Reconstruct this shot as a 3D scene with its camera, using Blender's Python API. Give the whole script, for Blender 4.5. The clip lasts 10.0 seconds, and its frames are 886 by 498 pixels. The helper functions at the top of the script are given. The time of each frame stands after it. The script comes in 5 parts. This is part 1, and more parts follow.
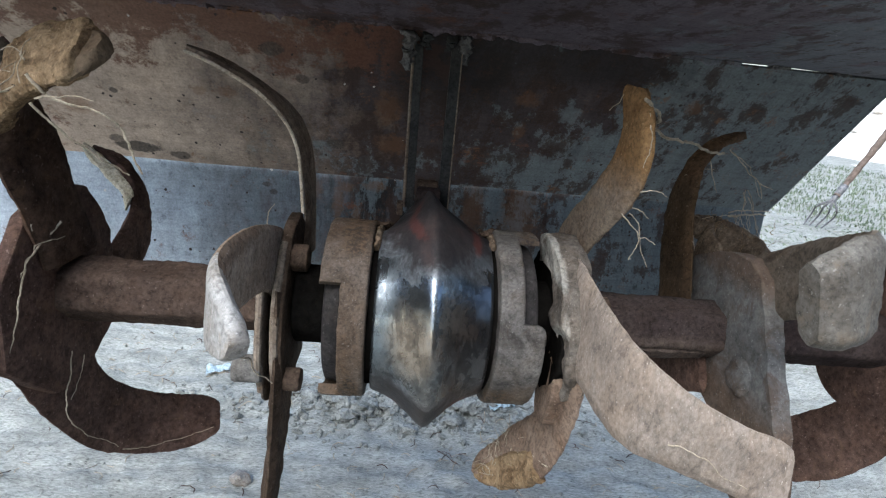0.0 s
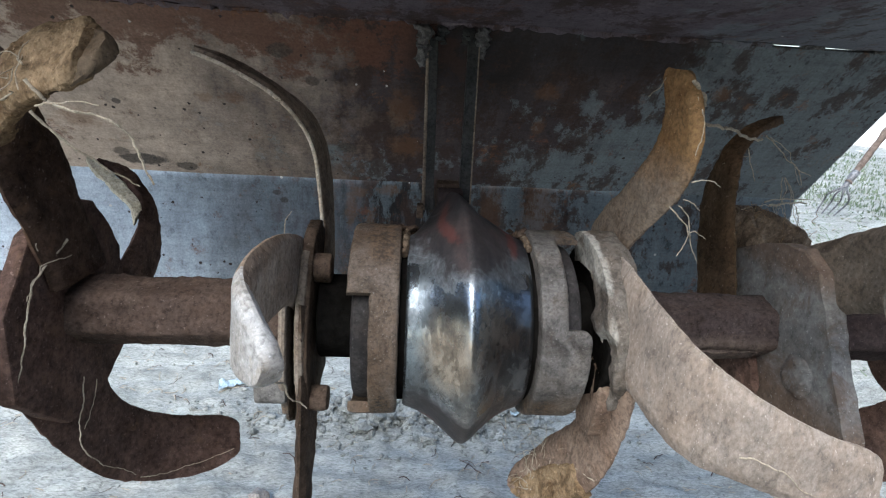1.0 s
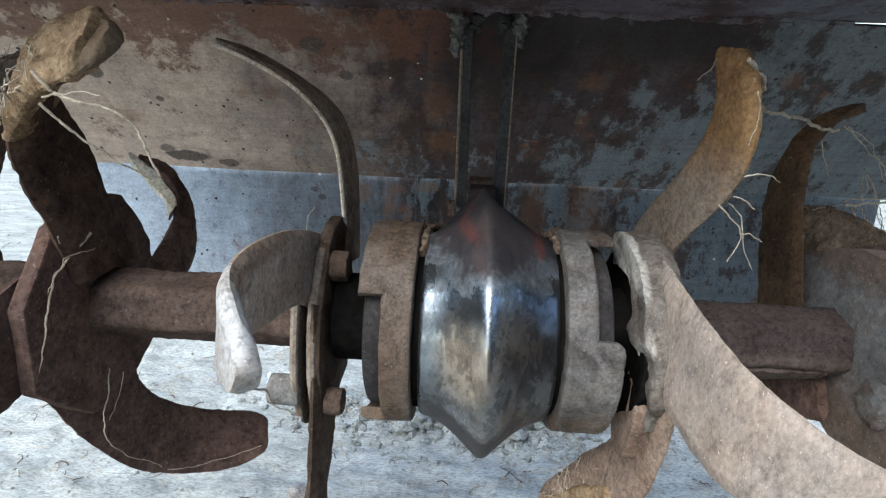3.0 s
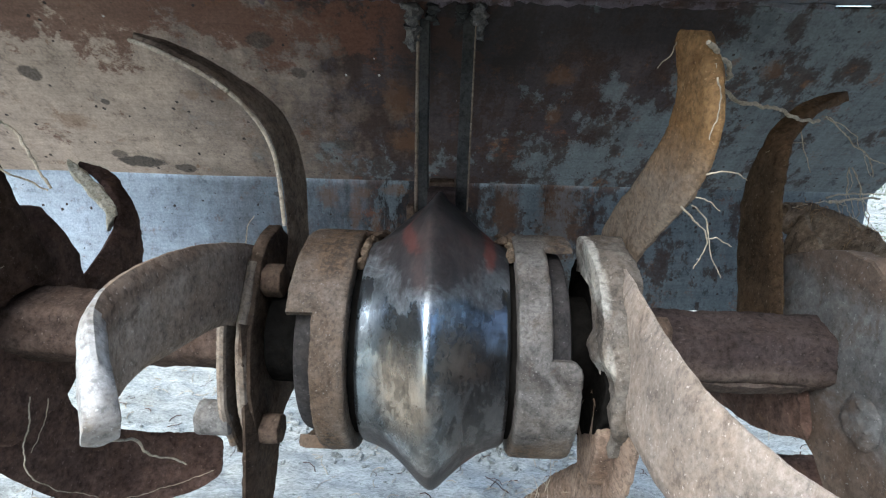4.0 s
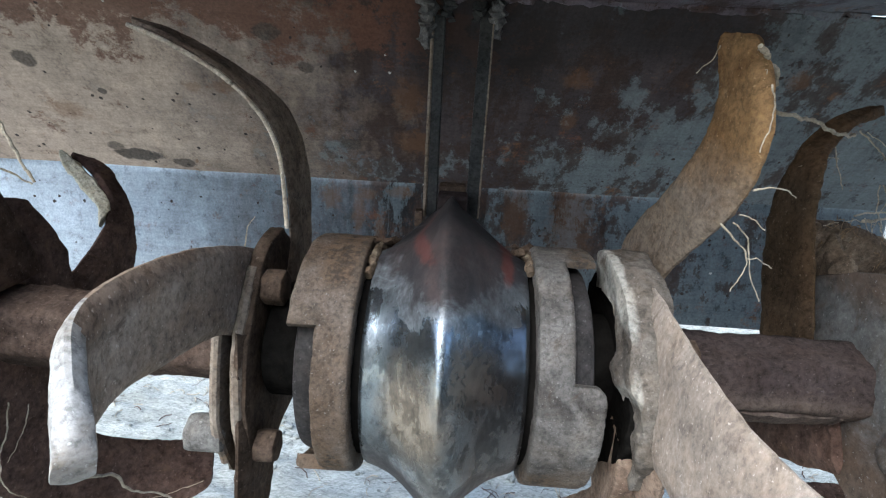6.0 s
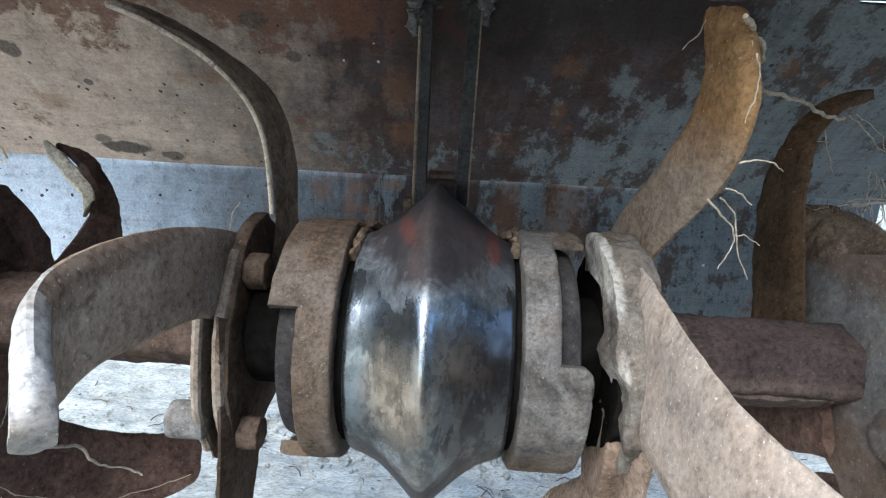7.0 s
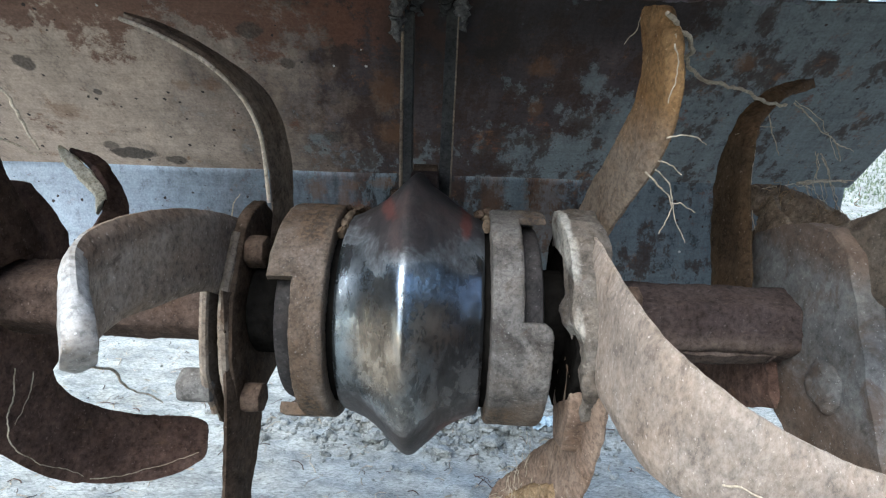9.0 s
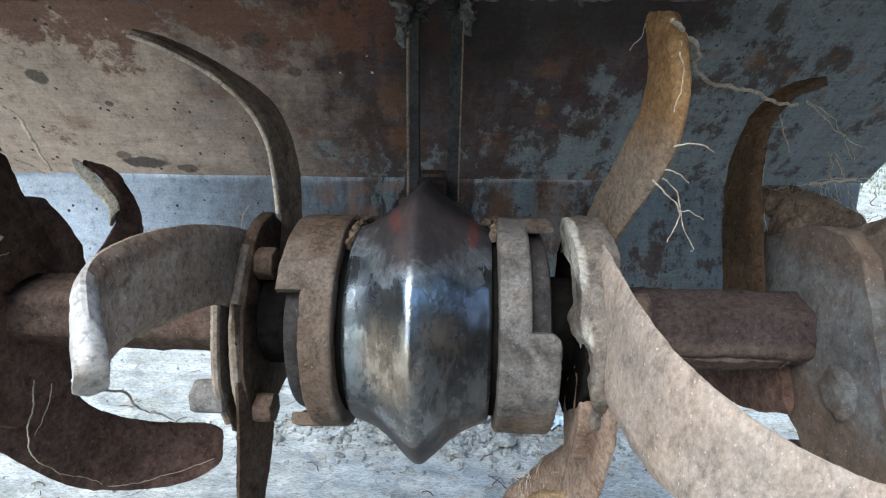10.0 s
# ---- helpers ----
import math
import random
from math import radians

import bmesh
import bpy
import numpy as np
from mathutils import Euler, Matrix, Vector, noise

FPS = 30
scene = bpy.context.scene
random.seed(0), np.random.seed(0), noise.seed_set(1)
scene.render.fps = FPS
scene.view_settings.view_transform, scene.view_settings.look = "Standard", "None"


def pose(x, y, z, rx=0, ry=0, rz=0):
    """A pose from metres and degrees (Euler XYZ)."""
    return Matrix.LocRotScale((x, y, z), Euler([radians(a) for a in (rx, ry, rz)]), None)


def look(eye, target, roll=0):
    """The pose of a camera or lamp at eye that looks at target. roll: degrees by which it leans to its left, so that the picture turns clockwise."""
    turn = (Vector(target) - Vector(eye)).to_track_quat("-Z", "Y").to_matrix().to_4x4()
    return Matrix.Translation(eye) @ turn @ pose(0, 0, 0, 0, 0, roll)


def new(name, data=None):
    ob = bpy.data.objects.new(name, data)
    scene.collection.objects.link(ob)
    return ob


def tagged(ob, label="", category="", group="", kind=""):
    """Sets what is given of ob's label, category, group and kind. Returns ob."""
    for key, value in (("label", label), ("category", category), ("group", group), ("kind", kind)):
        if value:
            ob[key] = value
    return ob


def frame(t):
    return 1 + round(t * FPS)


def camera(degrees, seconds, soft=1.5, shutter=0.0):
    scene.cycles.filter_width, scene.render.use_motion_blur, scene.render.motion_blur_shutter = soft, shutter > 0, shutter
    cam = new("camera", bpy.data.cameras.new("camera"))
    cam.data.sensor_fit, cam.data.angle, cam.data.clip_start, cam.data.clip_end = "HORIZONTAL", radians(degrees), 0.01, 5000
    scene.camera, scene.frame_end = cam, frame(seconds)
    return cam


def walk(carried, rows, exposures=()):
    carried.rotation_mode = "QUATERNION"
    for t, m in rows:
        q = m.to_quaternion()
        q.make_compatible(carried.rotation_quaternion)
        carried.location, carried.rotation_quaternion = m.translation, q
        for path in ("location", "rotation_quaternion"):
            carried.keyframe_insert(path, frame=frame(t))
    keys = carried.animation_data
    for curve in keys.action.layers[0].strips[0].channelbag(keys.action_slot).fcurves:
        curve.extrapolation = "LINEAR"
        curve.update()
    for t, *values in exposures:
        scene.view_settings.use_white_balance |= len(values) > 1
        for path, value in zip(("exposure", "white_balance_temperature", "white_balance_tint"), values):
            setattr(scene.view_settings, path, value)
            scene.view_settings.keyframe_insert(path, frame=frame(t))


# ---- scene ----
cam = camera(81.7, 10.0, soft=1.2)
PATH = [
    (0, (-0.0275, -0.4126, 0.769), (0.0119, 0.0561, 0.5992), 5.97),
    (0.5, (-0.0371, -0.3873, 0.7668), (0.0026, 0.0827, 0.6008), 3.9),
    (1, (-0.0475, -0.3855, 0.7585), (-0.0113, 0.0844, 0.5914), 3.55),
    (1.5, (-0.0203, -0.392, 0.7673), (0.0122, 0.078, 0.6001), 3.36),
    (2, (-0.0309, -0.3917, 0.7671), (-0.0419, 0.0778, 0.5955), 3.02),
    (2.2, (-0.0309, -0.3838, 0.7655), (-0.048, 0.086, 0.5952), 3.13),
    (3.5, (-0.0019, -0.3464, 0.746), (-0.0205, 0.1235, 0.5762), 1.6),
    (4, (0.0149, -0.3256, 0.7469), (-0.0023, 0.1443, 0.5769), 1.19),
    (4.5, (0.0061, -0.3247, 0.7349), (-0.0103, 0.1452, 0.5649), 1.25),
    (5, (-0.0015, -0.3168, 0.748), (-0.0184, 0.1537, 0.5796), 2.21),
    (5.5, (-0.0022, -0.3115, 0.7373), (-0.0176, 0.1589, 0.5683), 2.84),
    (6, (0.0033, -0.303, 0.7439), (-0.0111, 0.1676, 0.5754), 3.11),
    (6.2, (0.0072, -0.3027, 0.7353), (-0.0065, 0.1682, 0.5679), 3.12),
    (7.5, (0.0124, -0.3026, 0.7307), (0.0024, 0.1693, 0.5660), 2.77),
    (8, (0.0172, -0.3374, 0.7392), (0.0074, 0.1358, 0.5779), 2.37),
    (8.5, (0.0228, -0.3488, 0.7310), (0.0095, 0.1250, 0.5720), 1.92),
    (9, (0.0277, -0.3446, 0.7242), (0.0148, 0.1296, 0.5661), 1.56),
    (9.5, (0.0143, -0.3434, 0.7424), (-0.0096, 0.1289, 0.5799), 0.46),
    (10, (0.0306, -0.3420, 0.7327), (0.0062, 0.1306, 0.5713), 0.20),
]
EXPOSURES = [(0, 1.19, 6130, 8), (1.0, 1.30, 6130, 8), (2.2, 1.30, 6130, 8), (3.5, 1.66, 6020, 6), (6.2, 1.70, 5980, 6), (7.5, 1.82, 5960, 6), (8.0, 1.82, 5960, 6), (8.5, 1.67, 5980, 6), (9.0, 1.59, 6020, 6), (10, 1.68, 6020, 6)]
walk(cam, [(t, look(eye, target, roll)) for t, eye, target, roll in PATH], EXPOSURES)

# ---- light ----
AXIS_Z = 0.56            # height of the rotor's axis over the ground
world = bpy.data.worlds.new("world")
scene.world = world
world.use_nodes = True
wn = world.node_tree.nodes
sky = wn.new("ShaderNodeTexSky")
sky.sky_type = "NISHITA"
sky.sun_disc = False
sky.sun_elevation = radians(50)
sky.sun_rotation = radians(210)
sky.air_density = 1.0
sky.dust_density = 2.4
wn["Background"].inputs["Strength"].default_value = 0.15
world.node_tree.links.new(sky.outputs[0], wn["Background"].inputs["Color"])
sun = new("sun", bpy.data.lights.new("sun", "SUN"))
sun.data.energy = 1.9
sun.data.angle = radians(55)
sun.data.color = (0.93, 0.98, 1.0)
sun.matrix_world = look((-1.2, -1.7, 4.0), (0, 0.2, 0.5))


# ---- materials ----
def node_mat(name):
    m = bpy.data.materials.new(name)
    m.use_nodes = True
    return m, m.node_tree.nodes, m.node_tree.links, m.node_tree.nodes["Principled BSDF"]


def set_in(node, **kw):
    for k, v in kw.items():
        node.inputs[k.replace("_", " ")].default_value = v


def coords(n, l, scale=(1, 1, 1), rot=(0, 0, 0)):
    g = n.new("ShaderNodeNewGeometry")
    mp = n.new("ShaderNodeMapping")
    mp.inputs["Scale"].default_value = scale
    mp.inputs["Rotation"].default_value = rot
    l.new(g.outputs["Position"], mp.inputs["Vector"])
    return mp.outputs["Vector"]


def noise_tex(n, l, vec, scale, detail=6.0, rough=0.6, dist=0.0):
    t = n.new("ShaderNodeTexNoise")
    set_in(t, Scale=scale, Detail=detail, Roughness=rough, Distortion=dist)
    l.new(vec, t.inputs["Vector"])
    return t.outputs["Fac"]


def ramp(n, l, fac, stops):
    r = n.new("ShaderNodeValToRGB")
    e = r.color_ramp.elements
    while len(e) < len(stops):
        e.new(0.5)
    for el, (p, c) in zip(e, stops):
        el.position = p
        el.color = (*c, 1) if not isinstance(c, (int, float)) else (c, c, c, 1)
    l.new(fac, r.inputs["Fac"])
    return r.outputs["Color"]


def mix(n, l, fac, a, b, mode="MIX"):
    m = n.new("ShaderNodeMix")
    m.data_type = "RGBA"
    m.blend_type = mode
    for sock, v in ((m.inputs[0], fac), (m.inputs[6], a), (m.inputs[7], b)):
        if isinstance(v, (int, float)):
            sock.default_value = v
        elif isinstance(v, tuple):
            sock.default_value = (*v, 1)
        else:
            l.new(v, sock)
    return m.outputs[2]


def bump(n, l, bs, height, strength, dist):
    b = n.new("ShaderNodeBump")
    set_in(b, Strength=strength, Distance=dist)
    l.new(height, b.inputs["Height"])
    l.new(b.outputs["Normal"], bs.inputs["Normal"])


def surface(name, c0, c1, spots, spot_colour, scale=18.0, rough=(0.7, 0.95), metal=0.0, bump_mm=0.6, bump_scale=160.0,
            spot_scale=60.0, spot_cut=(0.6, 0.7), stretch=(1, 1, 1), fine=0.5, specks=0.5, shine=0.12, patches=(), patch_colour=(0.1, 0.06, 0.035), crumbs=(), grime=1.0):
    """A worn surface: two colours in large clouds, spots of a third, grain, pale specks, scratches, patches at given places, and fine relief."""
    m, n, l, bs = node_mat(name)
    v = coords(n, l, stretch)
    big = noise_tex(n, l, v, scale, 9, 0.7, 0.5)
    base = ramp(n, l, big, [(0.38, c0), (0.60, c1)])
    if patches:
        base = mix(n, l, stains(n, l, v, patches, 0.7), base, patch_colour)
    grain = noise_tex(n, l, v, bump_scale, 6, 0.75)
    g2 = ramp(n, l, grain, [(0.34, 1 - fine), (0.50, 0.96), (0.66, 1.22)])
    base = mix(n, l, 1.0, base, g2, "MULTIPLY")
    film = noise_tex(n, l, v, 75, 8, 0.78, 0.5)
    base = mix(n, l, grime, base, ramp(n, l, film, [(0.36, 0.64), (0.48, 1.0), (0.62, 1.15)]), "MULTIPLY")
    tinge = noise_tex(n, l, v, 34, 8, 0.76, 0.4)
    base = mix(n, l, grime, base, ramp(n, l, tinge, [(0.44, (1.0, 1.0, 1.0)), (0.64, (0.95, 0.89, 0.83))]), "MULTIPLY")
    sp = noise_tex(n, l, v, spot_scale, 8, 0.75, 0.7)
    mask = ramp(n, l, sp, [(spot_cut[0], 0.0), (spot_cut[1], spots)])
    col = mix(n, l, mask, base, spot_colour)
    dots = noise_tex(n, l, v, bump_scale * 1.7, 3, 0.6)
    pale = tuple(min(1.0, c * 1.7 + 0.05) for c in c1)
    col = mix(n, l, ramp(n, l, dots, [(0.64, 0.0), (0.70, specks)]), col, pale)
    if crumbs:
        pock = noise_tex(n, l, v, 230, 5, 0.7)
        dirt = ramp(n, l, pock, [(0.42, (0.035, 0.026, 0.020)), (0.50, tuple(c * 0.65 for c in patch_colour)), (0.62, tuple(c * 1.15 for c in patch_colour))])
        col = mix(n, l, stains(n, l, v, crumbs, 0.6), col, dirt)
    scratch = noise_tex(n, l, coords(n, l, (20, 140, 38), (0.3, 0.5, 0.2)), 1.0, 4, 0.6, 0.3)
    col = mix(n, l, ramp(n, l, scratch, [(0.66, 0.0), (0.74, 0.35)]), col, tuple(c * 0.45 for c in c0))
    l.new(col, bs.inputs["Base Color"])
    l.new(ramp(n, l, sp, [(0.3, rough[0]), (0.7, rough[1])]), bs.inputs["Roughness"])
    set_in(bs, Metallic=metal, Specular_IOR_Level=shine)
    h = mix(n, l, 0.45, grain, sp)
    bump(n, l, bs, h, 0.9, bump_mm / 1000 * 1.3)
    return m


def stains(n, l, vec, places, soft=0.25, rag=1.0, grain=70.0):
    """A mask of blots at the given places, with ragged outlines; rag: how torn they are."""
    ragged = n.new("ShaderNodeTexNoise")
    set_in(ragged, Scale=grain, Detail=6.0, Roughness=0.75)
    l.new(vec, ragged.inputs["Vector"])
    torn = n.new("ShaderNodeMath")
    torn.operation = "MULTIPLY"
    l.new(ragged.outputs["Fac"], torn.inputs[0])
    torn.inputs[1].default_value = rag
    total = None
    for (x, y, z), (rx, rz), cut in places:
        mp = n.new("ShaderNodeMapping")
        mp.inputs["Location"].default_value = (-x / rx, 0, -(z + AXIS_Z) / rz)
        mp.inputs["Scale"].default_value = (1 / rx, 0, 1 / rz)
        l.new(vec, mp.inputs["Vector"])
        ln = n.new("ShaderNodeVectorMath")
        ln.operation = "LENGTH"
        l.new(mp.outputs["Vector"], ln.inputs[0])
        ad = n.new("ShaderNodeMath")
        ad.operation = "ADD"
        l.new(ln.outputs["Value"], ad.inputs[0])
        l.new(torn.outputs[0], ad.inputs[1])
        mr = n.new("ShaderNodeMapRange")
        set_in(mr, From_Min=0.85 + 0.5 * rag, From_Max=0.85 + 0.5 * rag + soft, To_Min=cut, To_Max=0.0)
        l.new(ad.outputs[0], mr.inputs["Value"])
        if total is None:
            total = mr.outputs[0]
        else:
            mx = n.new("ShaderNodeMath")
            mx.operation = "MAXIMUM"
            l.new(total, mx.inputs[0])
            l.new(mr.outputs[0], mx.inputs[1])
            total = mx.outputs[0]
    return total


def hood_material(name, dust, dark, slate, blots, rust_band=0.0, stretch=(1.0, 0.8, 0.8), flecks=0.80, ochre=(), weld_shade=()):
    """Old sheet steel: dusty on the -x side, worn slate paint on the +x side, darkened there for shade too; rust, pits,
    brushed streaks, oil blots.
    """
    m, n, l, bs = node_mat(name)
    v = coords(n, l)
    wide = noise_tex(n, l, v, 6.5, 10, 0.74, 0.1)
    mid = noise_tex(n, l, coords(n, l, stretch), 17, 11, 0.72, 0.05)
    fine = noise_tex(n, l, v, 360, 5, 0.75)
    blotch = noise_tex(n, l, coords(n, l, (1, 0.8, 0.8)), 75, 8, 0.78, 0.1)
    drag = noise_tex(n, l, coords(n, l, (7, 75, 75)), 1.8, 9, 0.80, 0.1)
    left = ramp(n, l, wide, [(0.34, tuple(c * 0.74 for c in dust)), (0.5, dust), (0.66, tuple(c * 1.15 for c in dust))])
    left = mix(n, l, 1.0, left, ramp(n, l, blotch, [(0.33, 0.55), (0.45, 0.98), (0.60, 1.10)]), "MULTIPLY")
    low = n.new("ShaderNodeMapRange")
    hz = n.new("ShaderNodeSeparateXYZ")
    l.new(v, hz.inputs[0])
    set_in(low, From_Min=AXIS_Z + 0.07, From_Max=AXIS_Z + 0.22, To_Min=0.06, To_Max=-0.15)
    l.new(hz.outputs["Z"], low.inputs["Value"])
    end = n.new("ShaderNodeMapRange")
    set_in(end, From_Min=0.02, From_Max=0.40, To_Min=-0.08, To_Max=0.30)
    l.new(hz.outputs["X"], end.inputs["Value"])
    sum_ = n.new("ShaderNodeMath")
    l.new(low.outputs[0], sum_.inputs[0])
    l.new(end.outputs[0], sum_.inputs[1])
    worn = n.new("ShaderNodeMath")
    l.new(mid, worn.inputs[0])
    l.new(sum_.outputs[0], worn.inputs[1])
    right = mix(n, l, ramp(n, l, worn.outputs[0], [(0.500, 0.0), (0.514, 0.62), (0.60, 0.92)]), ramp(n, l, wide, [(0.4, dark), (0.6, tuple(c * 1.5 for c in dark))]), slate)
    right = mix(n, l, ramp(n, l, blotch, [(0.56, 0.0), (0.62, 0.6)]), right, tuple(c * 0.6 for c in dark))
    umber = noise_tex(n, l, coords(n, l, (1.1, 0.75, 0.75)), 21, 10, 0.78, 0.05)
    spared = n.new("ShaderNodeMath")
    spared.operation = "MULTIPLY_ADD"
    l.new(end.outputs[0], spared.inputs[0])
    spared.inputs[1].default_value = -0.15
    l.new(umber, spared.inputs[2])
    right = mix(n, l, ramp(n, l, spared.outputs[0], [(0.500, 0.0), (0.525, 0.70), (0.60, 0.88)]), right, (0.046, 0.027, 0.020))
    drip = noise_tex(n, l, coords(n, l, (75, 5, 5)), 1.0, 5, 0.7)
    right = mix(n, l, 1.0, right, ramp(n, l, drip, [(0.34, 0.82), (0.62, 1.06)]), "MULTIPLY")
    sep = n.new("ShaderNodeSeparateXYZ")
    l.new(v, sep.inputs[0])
    # Darker toward +x: partly paint, partly the falling-off light put into the colour.
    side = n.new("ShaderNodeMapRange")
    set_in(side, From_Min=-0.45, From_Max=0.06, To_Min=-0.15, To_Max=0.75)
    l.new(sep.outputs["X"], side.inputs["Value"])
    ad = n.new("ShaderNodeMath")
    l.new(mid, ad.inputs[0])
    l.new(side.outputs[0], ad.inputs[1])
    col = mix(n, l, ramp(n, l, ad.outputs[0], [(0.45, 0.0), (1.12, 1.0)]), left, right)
    rust = noise_tex(n, l, coords(n, l, (0.7, 0.8, 0.8)), 24, 11, 0.80, 0.1)
    band = n.new("ShaderNodeMapRange")
    set_in(band, From_Min=AXIS_Z + 0.165, From_Max=AXIS_Z + 0.215, To_Min=0.0, To_Max=rust_band * 0.85)
    l.new(sep.outputs["Z"], band.inputs["Value"])
    fade = n.new("ShaderNodeMapRange")
    set_in(fade, From_Min=-0.02, From_Max=0.10, To_Min=1.0, To_Max=-0.3)
    l.new(sep.outputs["X"], fade.inputs["Value"])
    strip_ = n.new("ShaderNodeMath")
    strip_.operation = "MULTIPLY"
    l.new(band.outputs[0], strip_.inputs[0])
    l.new(fade.outputs[0], strip_.inputs[1])
    rs = n.new("ShaderNodeMath")
    l.new(rust, rs.inputs[0])
    l.new(strip_.outputs[0], rs.inputs[1])
    col = mix(n, l, ramp(n, l, rs.outputs[0], [(0.585, 0.0), (0.64, 0.80)]), col, (0.125, 0.056, 0.034))
    ember = noise_tex(n, l, v, 29, 10, 0.82, 0.1)
    col = mix(n, l, ramp(n, l, ember, [(0.575, 0.0), (0.68, 0.85)]), col, (0.175, 0.082, 0.035))
    col = mix(n, l, 1.0, col, ramp(n, l, drag, [(0.32, 0.76), (0.50, 0.98), (0.66, 1.08)]), "MULTIPLY")
    col = mix(n, l, 1.0, col, ramp(n, l, fine, [(0.32, 0.70), (0.62, 1.10)]), "MULTIPLY")
    pit = n.new("ShaderNodeTexVoronoi")
    set_in(pit, Scale=120.0)
    l.new(v, pit.inputs["Vector"])
    rnd_c = n.new("ShaderNodeSeparateColor")
    l.new(pit.outputs["Color"], rnd_c.inputs[0])
    lim = n.new("ShaderNodeMath")
    lim.operation = "MULTIPLY"
    l.new(rnd_c.outputs[0], lim.inputs[0])
    lim.inputs[1].default_value = 0.30
    wob = n.new("ShaderNodeMath")
    wob.operation = "MULTIPLY_ADD"
    l.new(fine, wob.inputs[0])
    wob.inputs[1].default_value = 0.5
    l.new(pit.outputs["Distance"], wob.inputs[2])
    less = n.new("ShaderNodeMath")
    less.operation = "LESS_THAN"
    off = n.new("ShaderNodeMath")
    off.operation = "SUBTRACT"
    l.new(wob.outputs[0], off.inputs[0])
    off.inputs[1].default_value = 0.22
    l.new(off.outputs[0], less.inputs[0])
    l.new(lim.outputs[0], less.inputs[1])
    few = n.new("ShaderNodeMath")
    few.operation = "GREATER_THAN"
    l.new(rnd_c.outputs[1], few.inputs[0])
    few.inputs[1].default_value = flecks
    both = n.new("ShaderNodeMath")
    both.operation = "MULTIPLY"
    l.new(less.outputs[0], both.inputs[0])
    l.new(few.outputs[0], both.inputs[1])
    col = mix(n, l, both.outputs[0], col, (0.04, 0.03, 0.026))
    light = n.new("ShaderNodeMath")
    light.operation = "GREATER_THAN"
    l.new(rnd_c.outputs[2], light.inputs[0])
    light.inputs[1].default_value = 0.985
    lb = n.new("ShaderNodeMath")
    lb.operation = "MULTIPLY"
    l.new(less.outputs[0], lb.inputs[0])
    l.new(light.outputs[0], lb.inputs[1])
    col = mix(n, l, lb.outputs[0], col, (0.42, 0.40, 0.37))
    if ochre:
        col = mix(n, l, stains(n, l, v, ochre, 0.9, 4.0, 110.0), col, (0.15, 0.072, 0.030))
    # Weld burn round the strap tops, blackened further for the shade under the fold.
    if weld_shade:
        col = mix(n, l, stains(n, l, v, weld_shade, 1.1), col, (0.013, 0.012, 0.012))
    if blots:
        col = mix(n, l, stains(n, l, v, blots, 0.25, 1.5), col, mix(n, l, 1.0, (0.062, 0.052, 0.043), ramp(n, l, fine, [(0.35, 0.4), (0.62, 1.3)]), "MULTIPLY"))
    l.new(col, bs.inputs["Base Color"])
    l.new(ramp(n, l, mid, [(0.35, 0.80), (0.65, 0.58)]), bs.inputs["Roughness"])
    set_in(bs, Specular_IOR_Level=0.18)
    bump(n, l, bs, mix(n, l, 0.6, fine, blotch), 0.6, 0.0008)
    return m


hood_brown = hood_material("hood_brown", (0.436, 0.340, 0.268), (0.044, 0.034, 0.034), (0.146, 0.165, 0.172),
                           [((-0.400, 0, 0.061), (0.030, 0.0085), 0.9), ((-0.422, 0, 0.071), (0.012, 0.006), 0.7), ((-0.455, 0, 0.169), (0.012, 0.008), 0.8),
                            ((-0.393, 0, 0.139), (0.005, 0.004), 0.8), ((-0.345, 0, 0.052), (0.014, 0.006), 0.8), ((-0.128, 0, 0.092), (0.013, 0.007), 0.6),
                            ((-0.19, 0, 0.205), (0.014, 0.007), 0.7), ((-0.16, 0, 0.175), (0.008, 0.005), 0.7)], 0.20, flecks=0.78, weld_shade=[((0.03, 0, 0.215), (0.055, 0.035), 0.7), ((-0.03, 0, 0.20), (0.02, 0.03), 0.6), ((0.16, 0, 0.225), (0.09, 0.018), 0.5)],
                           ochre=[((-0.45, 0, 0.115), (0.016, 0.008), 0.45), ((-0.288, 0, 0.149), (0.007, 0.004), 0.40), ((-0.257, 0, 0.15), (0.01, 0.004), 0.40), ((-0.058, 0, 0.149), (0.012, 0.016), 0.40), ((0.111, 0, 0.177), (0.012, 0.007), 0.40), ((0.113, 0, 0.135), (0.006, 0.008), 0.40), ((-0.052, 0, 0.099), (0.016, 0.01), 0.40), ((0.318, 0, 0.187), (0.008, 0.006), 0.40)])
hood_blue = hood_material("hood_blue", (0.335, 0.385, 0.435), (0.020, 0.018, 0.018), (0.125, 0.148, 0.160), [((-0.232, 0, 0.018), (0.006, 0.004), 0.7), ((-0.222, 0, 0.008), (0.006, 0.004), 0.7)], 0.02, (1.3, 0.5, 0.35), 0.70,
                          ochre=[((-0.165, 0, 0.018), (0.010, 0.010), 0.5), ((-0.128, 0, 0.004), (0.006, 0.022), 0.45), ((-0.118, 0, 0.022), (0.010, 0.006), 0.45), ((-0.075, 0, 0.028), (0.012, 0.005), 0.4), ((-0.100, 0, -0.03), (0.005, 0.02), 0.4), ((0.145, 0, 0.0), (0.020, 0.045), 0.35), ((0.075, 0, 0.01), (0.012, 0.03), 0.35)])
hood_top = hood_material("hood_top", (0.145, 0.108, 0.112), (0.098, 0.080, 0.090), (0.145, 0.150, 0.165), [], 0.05)
